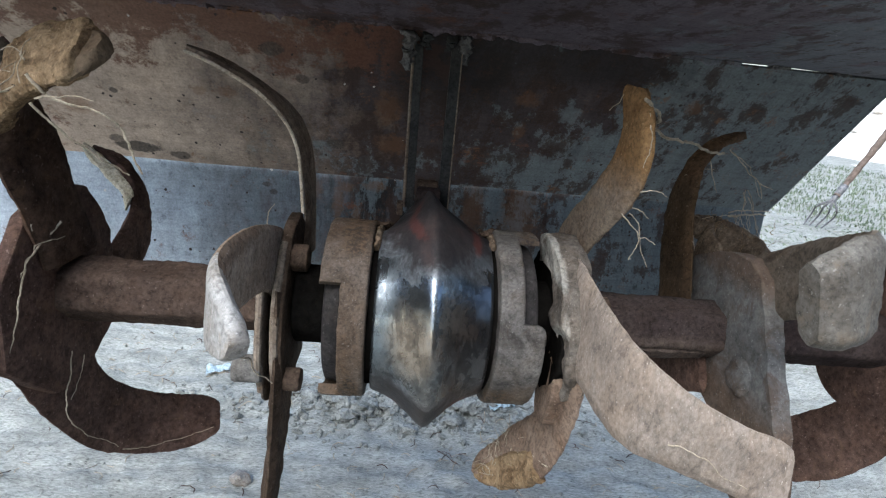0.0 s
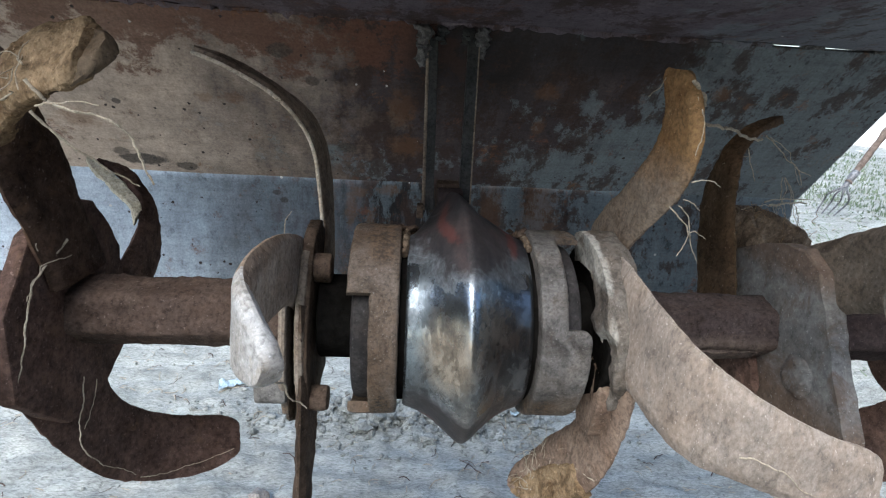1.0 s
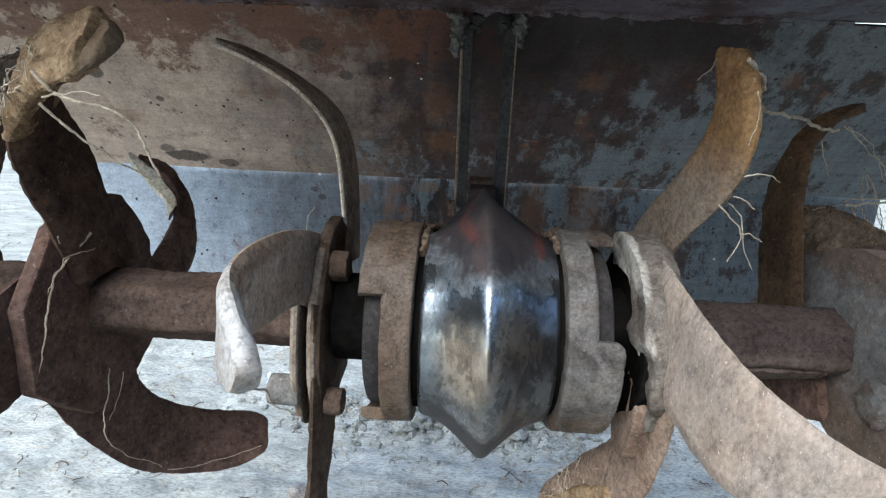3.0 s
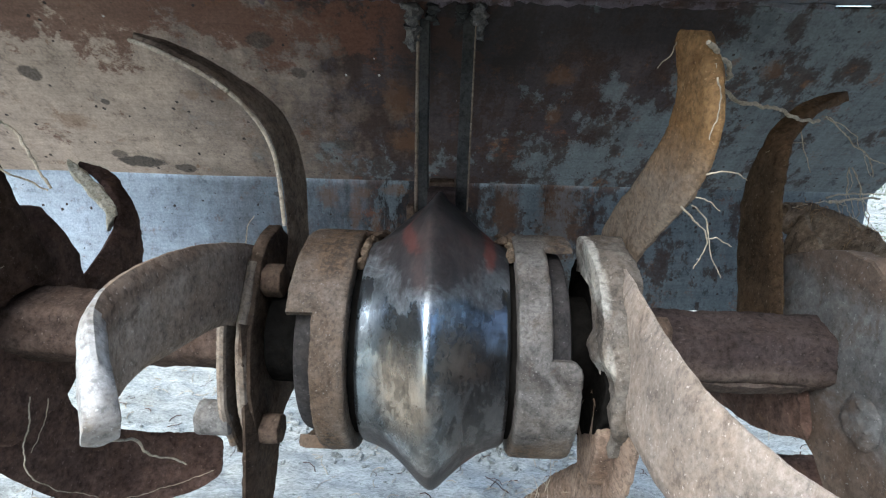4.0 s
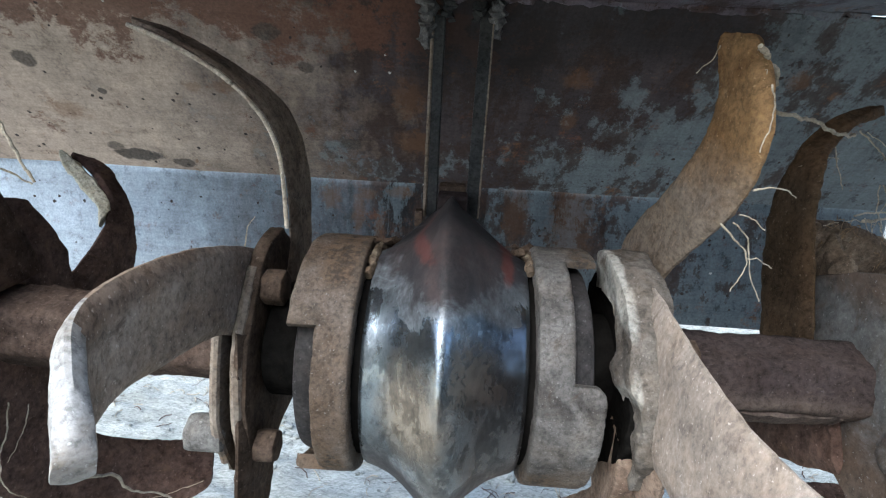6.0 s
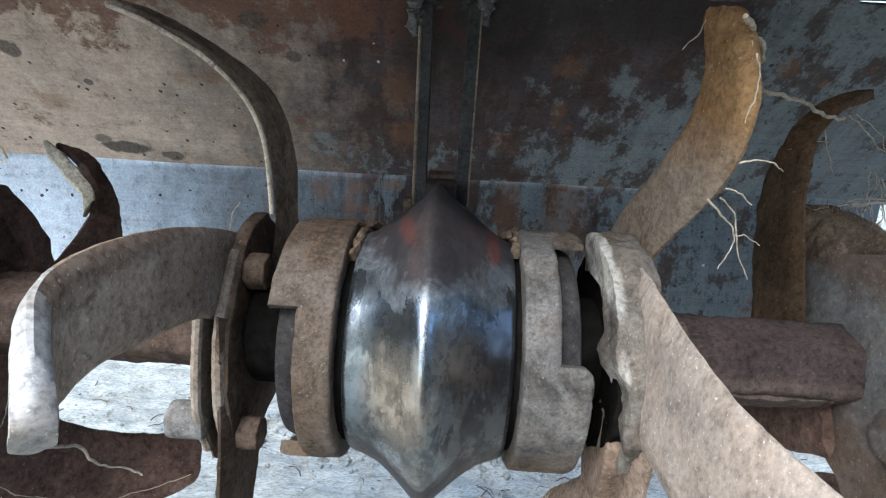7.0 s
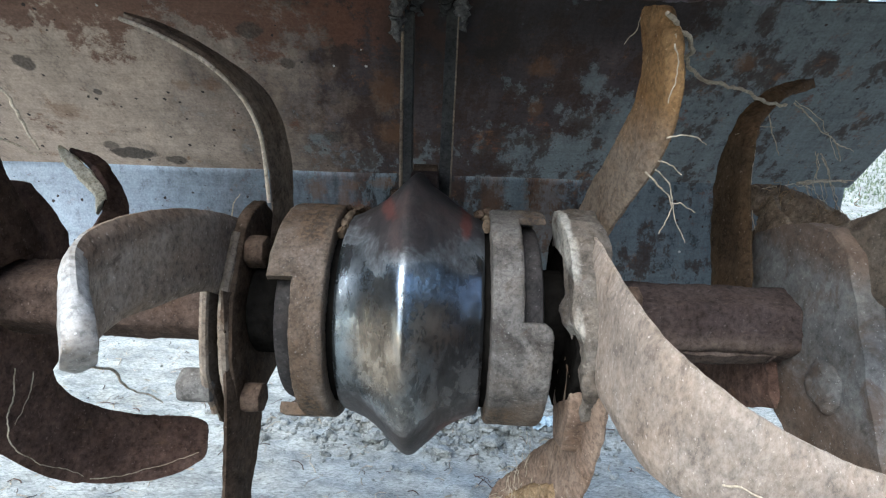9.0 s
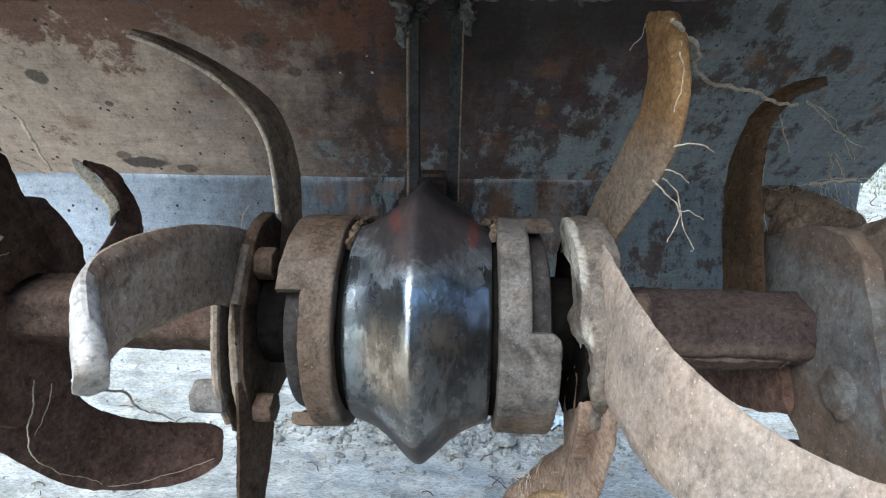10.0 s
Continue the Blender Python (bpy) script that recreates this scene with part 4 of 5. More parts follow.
# blades on the flange beside the gear case, toward +x
blade([(0.1274, 0.0660, 0.0159), (0.1312, 0.0744, 0.0659), (0.1325, 0.0151, 0.1210), (0.1375, -0.0063, 0.1549), (0.1379, -0.0083, 0.1798), (0.1355, 0.0000, 0.2072)],
      [(0.1198, -0.0065, -0.0011), (0.1316, 0.0062, 0.0555), (0.1411, -0.0357, 0.1101), (0.1443, -0.0520, 0.1382), (0.1438, -0.0545, 0.1699), (0.1424, -0.0330, 0.2055)],
      blade_soil, "curved blade caked with orange-brown soil", 4, thick=0.010, wear=0.0010, end_round=0.45)
b_e = blade([(0.1176, -0.0015, 0.0705), (0.1152, -0.0518, 0.0700), (0.1234, -0.1098, 0.0543), (0.1400, -0.1376, 0.0412), (0.1601, -0.1577, 0.0314), (0.1914, -0.1651, 0.0184), (0.2211, -0.1693, 0.0104)],
      [(0.1185, -0.0314, -0.0159), (0.1166, -0.0797, -0.0133), (0.1267, -0.1132, -0.0240), (0.1387, -0.1330, -0.0293), (0.1605, -0.1506, -0.0281), (0.1946, -0.1647, -0.0346), (0.2237, -0.1763, -0.0399)],
      blade_tan, "broad tan dusty blade curving forward", 5, thick=0.009, end_round=0.15, wear=0.0006)
DOWN_A = [(0.1213, -0.0835, -0.0087), (0.1203, -0.0789, -0.0573), (0.1159, -0.0638, -0.1144), (0.1055, -0.0356, -0.1638), (0.0900, -0.0050, -0.1945), (0.0710, 0.0140, -0.2065)]
DOWN_B = [(0.1189, -0.0187, -0.0171), (0.1186, -0.0184, -0.0618), (0.1137, -0.0003, -0.1018), (0.1018, 0.0212, -0.1374), (0.0840, 0.0300, -0.1690), (0.0640, 0.0320, -0.1890)]
blade(DOWN_A, DOWN_B,
      blade_clay, "brown soil-caked blade pointing down with roots on it", 6, thick=0.010, end_round=0.75)
# blades on the outer flange, +x
blade([(0.252, 0.070, -0.02), (0.252, 0.086, 0.018), (0.252, 0.102, 0.060), (0.253, 0.109, 0.095), (0.258, 0.105, 0.132), (0.270, 0.110, 0.149), (0.292, 0.117, 0.164), (0.330, 0.134, 0.1685)],
      [(0.252, 0.012, 0.0), (0.252, 0.028, 0.035), (0.252, 0.040, 0.062), (0.252, 0.055, 0.095), (0.257, 0.067, 0.128), (0.270, 0.085, 0.142), (0.292, 0.100, 0.157), (0.328, 0.124, 0.1690)],
      blade_umber, "dark rusty brown blade curving up", 7)
H_UP = [(0.281, 0.02, 0.06), (0.281, -0.02, 0.085), (0.281, -0.06, 0.110), (0.270, -0.105, 0.130), (0.245, -0.142, 0.142), (0.220, -0.155, 0.138), (0.196, -0.160, 0.128)]
H_LO = [(0.281, 0.0, 0.0), (0.281, -0.045, 0.03), (0.281, -0.075, 0.052), (0.272, -0.118, 0.066), (0.250, -0.155, 0.078), (0.226, -0.170, 0.078), (0.203, -0.172, 0.078)]
b_h = blade(H_UP, H_LO, blade_grey, "tan soil-covered blade with a worn pale end face", 8, thick=0.014, end_round=0.1, sharp=0.2)
rub_bare(b_h, face_grey, 0.66, False, 2)
blade([(0.2725, -0.075, 0.000), (0.2725, -0.098, -0.035), (0.2725, -0.115, -0.07), (0.276, -0.13, -0.11), (0.29, -0.13, -0.15)],
      [(0.2725, -0.030, -0.040), (0.2725, -0.050, -0.063), (0.2725, -0.075, -0.095), (0.276, -0.095, -0.135), (0.29, -0.105, -0.17)],
      blade_rust, "orange-brown rusty blade shank hanging down", 9, thick=0.009)
blade([(0.256, -0.03, -0.05), (0.256, 0.016, -0.079), (0.256, 0.06, -0.095), (0.258, 0.11, -0.105), (0.27, 0.15, -0.11), (0.30, 0.18, -0.11)],
      [(0.256, 0.0, 0.0), (0.256, 0.04, -0.01), (0.256, 0.08, -0.03), (0.258, 0.12, -0.05), (0.27, 0.155, -0.07), (0.30, 0.185, -0.08)],
      rust_dark, "dark rusty blade shank behind the shaft", 10)
blade([(0.287, 0.03, 0.050), (0.289, 0.075, 0.074), (0.302, 0.098, 0.078), (0.328, 0.102, 0.070), (0.362, 0.110, 0.058), (0.395, 0.125, 0.046)],
      [(0.287, 0.03, 0.0), (0.287, 0.080, 0.015), (0.300, 0.108, 0.022), (0.328, 0.114, 0.020), (0.362, 0.122, 0.015), (0.395, 0.135, 0.010)],
      soil_mat, "dark blade clotted with soil and roots", 11, thick=0.010, wear=0.003)
blade([(0.435, -0.05, 0.0), (0.435, -0.06, -0.06), (0.430, -0.035, -0.13), (0.412, 0.005, -0.18), (0.375, 0.045, -0.200), (0.315, 0.064, -0.205)],
      [(0.435, 0.02, 0.0), (0.435, 0.005, -0.06), (0.430, 0.035, -0.11), (0.412, 0.070, -0.15), (0.375, 0.10, -0.172), (0.318, 0.112, -0.185)],
      rust_dark, "dark rusty blade curving under the shaft", 12)
# blades on the outer flange, -x
blade([(-0.298, -0.035, 0.03), (-0.298, -0.050, 0.080), (-0.298, -0.061, 0.111), (-0.297, -0.065, 0.136), (-0.285, -0.064, 0.152), (-0.2548, -0.0767, 0.1690), (-0.2330, -0.0850, 0.1765), (-0.2140, -0.0885, 0.1850)],
      [(-0.298, 0.03, 0.03), (-0.298, 0.012, 0.088), (-0.298, 0.006, 0.109), (-0.2985, -0.001, 0.135), (-0.303, -0.012, 0.162), (-0.2966, -0.0313, 0.1884), (-0.2621, -0.0375, 0.2062), (-0.2110, -0.0610, 0.2100)],
      blade_bent, "dark rusty blade with soil on its bent end", 13, thick=0.010, end_round=0.75)
blade([(-0.3181, -0.0414, 0.0288), (-0.3193, -0.0678, -0.0163), (-0.3138, -0.0523, -0.0833), (-0.3069, -0.0100, -0.1611), (-0.2848, 0.0227, -0.1964), (-0.2540, 0.0474, -0.2117), (-0.2152, 0.0653, -0.2067)],
      [(-0.3098, 0.0379, 0.0012), (-0.3095, 0.0269, -0.0494), (-0.3063, 0.0209, -0.0904), (-0.2966, 0.0486, -0.1334), (-0.2774, 0.0784, -0.1627), (-0.2572, 0.0968, -0.1768), (-0.2284, 0.1072, -0.1845)],
      rust_dark, "dark rusty blade curving under the shaft", 14)
blade([(-0.3168, 0.1064, -0.0498), (-0.3157, 0.1526, -0.0191), (-0.3161, 0.1650, 0.0217), (-0.3271, 0.1725, 0.0514), (-0.3511, 0.1854, 0.0741), (-0.3834, 0.1883, 0.0810)],
      [(-0.3190, 0.0360, -0.0108), (-0.3155, 0.0841, 0.0100), (-0.3157, 0.1189, 0.0284), (-0.3239, 0.1440, 0.0496), (-0.3494, 0.1633, 0.0691), (-0.3805, 0.1806, 0.0822)],
      rust_dark, "dark blade behind the shaft with a pale soil-coated hollow", 15)
blade([(-0.318, -0.02, 0.055), (-0.318, -0.055, 0.045), (-0.320, -0.096, 0.033), (-0.325, -0.126, 0.021), (-0.335, -0.160, -0.005), (-0.35, -0.18, -0.03)],
      [(-0.318, -0.04, -0.03), (-0.318, -0.077, -0.034), (-0.320, -0.117, -0.042), (-0.325, -0.148, -0.056), (-0.335, -0.175, -0.08), (-0.35, -0.19, -0.10)],
      rust_dark, "dark rusty blade pointing forward and down", 16)
FAR_A = [(-0.4950, 0.0900, -0.0110), (-0.4840, 0.1000, 0.0310), (-0.4740, 0.1080, 0.0710), (-0.4590, 0.1120, 0.1060), (-0.4420, 0.1120, 0.1330), (-0.4210, 0.1050, 0.1560), (-0.3850, 0.0900, 0.1880)]
FAR_B = [(-0.4830, 0.0300, 0.0130), (-0.4720, 0.0350, 0.0510), (-0.4590, 0.0420, 0.0940), (-0.4440, 0.0480, 0.1290), (-0.4300, 0.0520, 0.1540), (-0.4080, 0.0550, 0.1750), (-0.3750, 0.0750, 0.1920)]
blade(FAR_A, FAR_B, rust_dark, "dark rusty blade curving up behind the shaft", 17)

# ---- soil and roots ----
def clod_mesh(centre, size, seed, detail=3, stretch=(1, 1, 1), rough=0.45):
    bm = bmesh.new()
    bmesh.ops.create_icosphere(bm, subdivisions=detail, radius=1.0)
    for v in bm.verts:
        k = 1 + rough * noise.fractal(v.co * 1.3 + Vector((seed * 7.3, seed, 0)), 0.9, 2.0, 4)
        v.co = Vector((v.co.x * stretch[0], v.co.y * stretch[1], v.co.z * stretch[2])) * size * k + Vector(centre)
    return bm


# soil stuck on the bent end of the outer blade
def mud_on(up, lo, name, label, material, lump, seed, thick=0.012):
    bm = strip(up, lo, thick, count=90, across=24, wear=0.0, seed=seed, end_round=0.6, sharp=0.1)
    bmesh.ops.subdivide_edges(bm, edges=bm.edges[:], cuts=1, use_grid_fill=True)
    roughen(bm, lump, 45, seed)
    roughen(bm, lump * 0.50, 120, seed + 1)
    roughen(bm, lump * 0.20, 420, seed + 2)
    return tagged(part(name, bm, material), label, "soil")


mud_on([(-0.294, -0.068, 0.138), (-0.283, -0.069, 0.151), (-0.2580, -0.080, 0.1670), (-0.2380, -0.086, 0.1750), (-0.2240, -0.089, 0.1820)],
       [(-0.301, -0.016, 0.162), (-0.2945, -0.033, 0.1885), (-0.2640, -0.040, 0.2070), (-0.2400, -0.050, 0.2100), (-0.2240, -0.058, 0.2110)],
       "soil_lump", "crumbly brown soil stuck to a bent blade end", clod_mat, 0.0024, 3.0, 0.013)
mud_on([(0.272, 0.086, 0.0860), (0.287, 0.092, 0.0868), (0.304, 0.094, 0.0845), (0.330, 0.098, 0.0755), (0.362, 0.106, 0.0620), (0.39, 0.12, 0.050)],
       [(0.276, 0.090, 0.066), (0.290, 0.096, 0.055), (0.306, 0.100, 0.048), (0.330, 0.105, 0.042), (0.362, 0.113, 0.035), (0.39, 0.125, 0.03)],
       "soil_lump", "brown soil and root mat stuck on a blade", soil_mat, 0.0020, 5.0, 0.0100)
mud_on(FAR_A[4:], FAR_B[4:], "soil_lump", "dark brown soil and roots stuck to a bent blade end", blade_grey, 0.0020, 6.0, 0.0105)
mud_on([(-0.3195, 0.138, 0.040), (-0.3270, 0.150, 0.0505), (-0.3440, 0.160, 0.0660), (-0.3670, 0.171, 0.0770), (-0.3860, 0.181, 0.0830)],
       [(-0.3195, 0.122, 0.0325), (-0.3300, 0.137, 0.0440), (-0.3550, 0.153, 0.0605), (-0.3750, 0.166, 0.0735), (-0.3880, 0.179, 0.0825)],
       "soil_crust", "pale yellowish dried soil crust in a blade's hollow", crust_pale, 0.0018, 7.0, 0.0090)


mud_on([(0.1110, -0.058, -0.136), (0.1035, -0.034, -0.166), (0.0880, -0.006, -0.195), (0.0720, 0.012, -0.206)],
       [(0.1090, -0.030, -0.124), (0.1000, -0.002, -0.150), (0.0850, 0.018, -0.178), (0.0690, 0.026, -0.194)],
       "soil_lump", "crumbly orange-brown soil and roots on a blade's edge", clod_mat, 0.0022, 8.0, 0.0125)


def mud_arc(x0, x1, a0, a1, r0, r1, lump, seed, material, label, ragged):
    """Dried mud caked on part of a flange's rim."""
    prof = [(x0 + (x1 - x0) * i / 4, r0) for i in range(5)] + [(x1, r0 + (r1 - r0) * i / 5) for i in range(1, 5)]
    prof += [(x1 - (x1 - x0) * (0.5 - 0.5 * math.cos(math.pi * i / 7)), r1 - 0.002 * abs(i - 3.5) / 3.5) for i in range(8)]
    prof += [(x0, r1 - (r1 - r0) * i / 5) for i in range(1, 5)]
    bm = lathe(resample(prof, 0.0025), a0, a1, 150)
    mid = (x0 + x1) / 2
    for v in bm.verts:
        if v.co.x < mid:
            a = math.degrees(math.atan2(v.co.z - AXIS_Z, v.co.y)) % 360
            v.co.x += float(np.interp(a, [p[0] for p in ragged], [p[1] for p in ragged])) * (mid - v.co.x) / (mid - x0)
    roughen(bm, lump, 50, seed)
    roughen(bm, lump * 0.12, 160, seed + 2)
    return tagged(part("mud_crust", bm, material), label, "mud")


mud_arc(0.1015, 0.1225, 62, 214, 0.052, 0.0785, 0.0030, 4.0, mud_cream, "grey-brown dried mud caked on a flange rim",
        [(60, -0.002), (115, -0.004), (139, -0.002), (150, -0.0045), (158, -0.003), (165, 0.0025), (176, 0.005), (184, 0.004), (200, 0.0085), (214, 0.0095)])
mud_arc(0.1500, 0.2500, 205, 258, 0.022, 0.0292, 0.0018, 9.0, shaft_rust, "ragged dried mud clinging under the shaft", [(205, 0.0), (258, 0.0)])
lug = extrude([(-0.040, -0.008), (-0.060, -0.014), (-0.064, -0.040), (-0.055, -0.074), (-0.030, -0.083), (-0.016, -0.060), (-0.022, -0.03)], 0.1030, 0.1235, 0.002)
bmesh.ops.subdivide_edges(lug, edges=[e for e in lug.edges if e.calc_length() > 0.004], cuts=4, use_grid_fill=True)
roughen(lug, 0.0010, 70, 4.0)
roughen(lug, 0.0008, 260, 5.0)
part("lug", lug, blade_clay, fl_b, "rusty lug of the flange with dried mud")


def lodged(points, seed):
    """Small lumps of soil lodged in a corner."""
    bm = bmesh.new()
    g = random.Random(seed)
    for p in points:
        for k in range(7):
            s = g.uniform(0.0018, 0.0042)
            one = clod_mesh(V(p[0] + g.uniform(-0.005, 0.005), p[1] + g.uniform(-0.006, 0.006), p[2] + g.uniform(-0.003, 0.003)), s, seed + k, 2, (1.2, 1, 0.8), 0.6)
            me = bpy.data.meshes.new("tmp")
            one.to_mesh(me)
            one.free()
            bm.from_mesh(me)
            bpy.data.meshes.remove(me)
    return tagged(part("lodged_soil", bm, flange_brown), "crumbs of brown soil lodged beside the guard", "soil", kind="stuff")


lodged([(-0.0475, 0.018, 0.0705), (-0.0450, 0.034, 0.0640)], 3)
for side, a0, a1 in ((-1, 52, 112), (1, 48, 104)):
    arc = [(side * (0.0478 + 0.0008 * math.sin(i * 1.9)), 0.0708 * math.cos(radians(a0 + (a1 - a0) * i / 14)), 0.0708 * math.sin(radians(a0 + (a1 - a0) * i / 14))) for i in range(15)]
    ledge = tube(arc, 0.0030, 0.0022, count=160, sides=10, wobble=0.0008, seed=side * 3.0)
    roughen(ledge, 0.0016, 160, side)
    roughen(ledge, 0.0007, 420, side)
    tagged(part("soil_ledge", ledge, soil_mat), "crumbly brown dust packed beside the guard", "soil")
lodged([(0.0475, 0.014, 0.0710), (0.0455, 0.034, 0.0640)], 5)
ROOTS = [
    (0.0022, 0.0024, [(0.1339, -0.048, 0.1992), (0.1506, -0.0295, 0.1923), (0.1642, -0.011, 0.1839), (0.1686, 0.0075, 0.1796), (0.1884, 0.026, 0.1693), (0.2164, 0.0445, 0.1636), (0.2391, 0.063, 0.161), (0.2652, 0.0815, 0.153), (0.2938, 0.1, 0.1503)]),
    (0.0007, 0.0004, [(0.1337, -0.066, 0.1835), (0.1358, -0.067, 0.1737), (0.1349, -0.068, 0.1636), (0.1331, -0.069, 0.1546)]),
    (0.0006, 0.0003, [(0.1302, -0.015, 0.2004), (0.1317, -0.01, 0.1936), (0.1293, -0.005, 0.1902), (0.1272, 0.0, 0.1873)]),
    (0.0008, 0.0004, [(0.1371, -0.066, 0.1374), (0.1454, -0.064, 0.139), (0.1537, -0.062, 0.1372), (0.1605, -0.06, 0.1329)]),
    (0.001, 0.0005, [(0.1338, -0.05, 0.1155), (0.1415, -0.05, 0.1096), (0.1505, -0.05, 0.0994), (0.1503, -0.05, 0.0897), (0.148, -0.05, 0.0796)]),
    (0.0007, 0.0004, [(0.1505, -0.05, 0.0994), (0.1597, -0.0475, 0.0974), (0.1692, -0.045, 0.0936)]),
    (0.0007, 0.0003, [(0.1374, -0.055, 0.1189), (0.1463, -0.0538, 0.1113), (0.1512, -0.0525, 0.1002), (0.1581, -0.0513, 0.0821), (0.1617, -0.05, 0.075)]),
    (0.0007, 0.0004, [(0.1355, -0.062, 0.1242), (0.142, -0.061, 0.1224), (0.1498, -0.06, 0.1174)]),
    (0.0018, 0.0012, [(-0.2516, -0.0880, 0.1793), (-0.2430, -0.0840, 0.1670), (-0.2150, -0.0760, 0.1570), (-0.2060, -0.0720, 0.1386), (-0.2020, -0.0683, 0.1203)]),
    (0.0015, 0.0009, [(-0.2584, -0.0800, 0.1620), (-0.2470, -0.0720, 0.1450), (-0.2337, -0.0600, 0.1274), (-0.2200, -0.0500, 0.1150)]),
    (0.0009, 0.0005, [(-0.2500, -0.0860, 0.1660), (-0.2400, -0.0880, 0.1690), (-0.2250, -0.0920, 0.1700), (-0.2140, -0.0930, 0.1690)]),
    (0.0016, 0.0008, [(-0.2919, -0.0192, 0.0647), (-0.2994, -0.0389, 0.0503), (-0.2995, -0.0564, 0.0347), (-0.2996, -0.0686, 0.0114), (-0.304, -0.0774, -0.018)]),
    (0.001, 0.0006, [(-0.2962, -0.0434, 0.0708), (-0.2994, -0.0399, 0.0528), (-0.2994, -0.0483, 0.0437), (-0.2995, -0.0602, 0.0345)]),
    (0.0008, 0.0004, [(-0.2994, -0.0401, 0.0521), (-0.2941, -0.0315, 0.0532), (-0.2924, -0.0168, 0.052)]),
    (0.001, 0.0006, [(-0.2998, -0.0185, -0.0504), (-0.3, -0.0284, -0.0727), (-0.2987, -0.0383, -0.0865), (-0.2974, -0.0393, -0.1076), (-0.2945, -0.0239, -0.1329), (-0.2876, 0.0034, -0.1694)]),
    (0.0008, 0.0005, [(-0.2997, -0.0048, -0.0622), (-0.2999, -0.0153, -0.0797), (-0.2985, -0.0326, -0.0911)]),
    (0.001, 0.0006, [(-0.1066, -0.185, 0.0622), (-0.1036, -0.1767, 0.0534), (-0.1014, -0.1683, 0.0405), (-0.0956, -0.16, 0.0283)]),
    (0.0012, 0.0006, [(-0.1566, 0.05, 0.0501), (-0.1544, 0.055, 0.059), (-0.1503, 0.06, 0.0695)]),
    (0.0009, 0.0005, [(0.1513, -0.1552, -0.0068), (0.1645, -0.1611, -0.0067), (0.1759, -0.1647, -0.0103), (0.186, -0.1668, -0.0206), (0.2005, -0.1699, -0.025)]),
    (0.0016, 0.001, [(0.3499, 0.15, 0.0773), (0.3707, 0.1533, 0.0808), (0.3881, 0.1567, 0.0815), (0.4094, 0.16, 0.0802)]),
    (0.0012, 0.0006, [(0.317, 0.13, 0.1505), (0.3285, 0.128, 0.1442), (0.3423, 0.126, 0.1303), (0.3547, 0.124, 0.1225), (0.3602, 0.122, 0.1108), (0.3625, 0.12, 0.1038)]),
    (0.001, 0.0005, [(0.3574, 0.14, 0.1078), (0.3687, 0.14, 0.0926), (0.3782, 0.14, 0.0717), (0.3884, 0.14, 0.0557)]),
    (0.0009, 0.0004, [(0.355, 0.14, 0.1077), (0.3592, 0.14, 0.0872), (0.3695, 0.14, 0.0704), (0.3767, 0.14, 0.0582)]),
    (0.001, 0.0004, [(0.2798, 0.1, 0.1428), (0.288, 0.1, 0.1262), (0.2974, 0.1, 0.1086)]),
    (0.001, 0.0006, [(0.2731, 0.098, 0.1234), (0.2745, 0.0953, 0.0996), (0.2786, 0.0927, 0.0712), (0.2854, 0.09, 0.0462)]),
    (0.0009, 0.0004, [(0.3594, 0.13, 0.1203), (0.3766, 0.135, 0.1139), (0.3876, 0.14, 0.1098)]),
    (0.0008, 0.0004, [(0.3522, 0.14, 0.0791), (0.3569, 0.14, 0.0685), (0.3629, 0.14, 0.0606)]),
    (0.0006, 0.0004, [(0.2559, 0.1, 0.1289), (0.2657, 0.1, 0.1295)]),
    (0.0009, 0.0005, [(0.1128, -0.0603, -0.1153), (0.1081, -0.0316, -0.1275), (0.0997, -0.003, -0.1492), (0.0953, 0.011, -0.1552), (0.0887, 0.0294, -0.1648)]),
    (0.0008, 0.0005, [(0.0951, 0.0096, -0.1561), (0.0903, 0.006, -0.1701), (0.0843, 0.0048, -0.1846)]),
    (0.0008, 0.0004, [(0.0997, -0.003, -0.1492), (0.0952, 0.0, -0.1609), (0.1014, -0.022, -0.1565)]),
    (0.0007, 0.0004, [(0.1027, -0.0104, -0.1443), (0.097, 0.0084, -0.1514), (0.0873, 0.0214, -0.1669), (0.0772, 0.0271, -0.1817)]),
    (0.0007, 0.0004, [(0.108, -0.0322, -0.1283), (0.1019, -0.0185, -0.1533), (0.105, -0.0353, -0.1497)]),
    (0.0008, 0.0005, [(-0.2856, 0.0073, -0.1778), (-0.2722, 0.0311, -0.1933), (-0.2536, 0.0515, -0.1998), (-0.2238, 0.0687, -0.198)]),
]
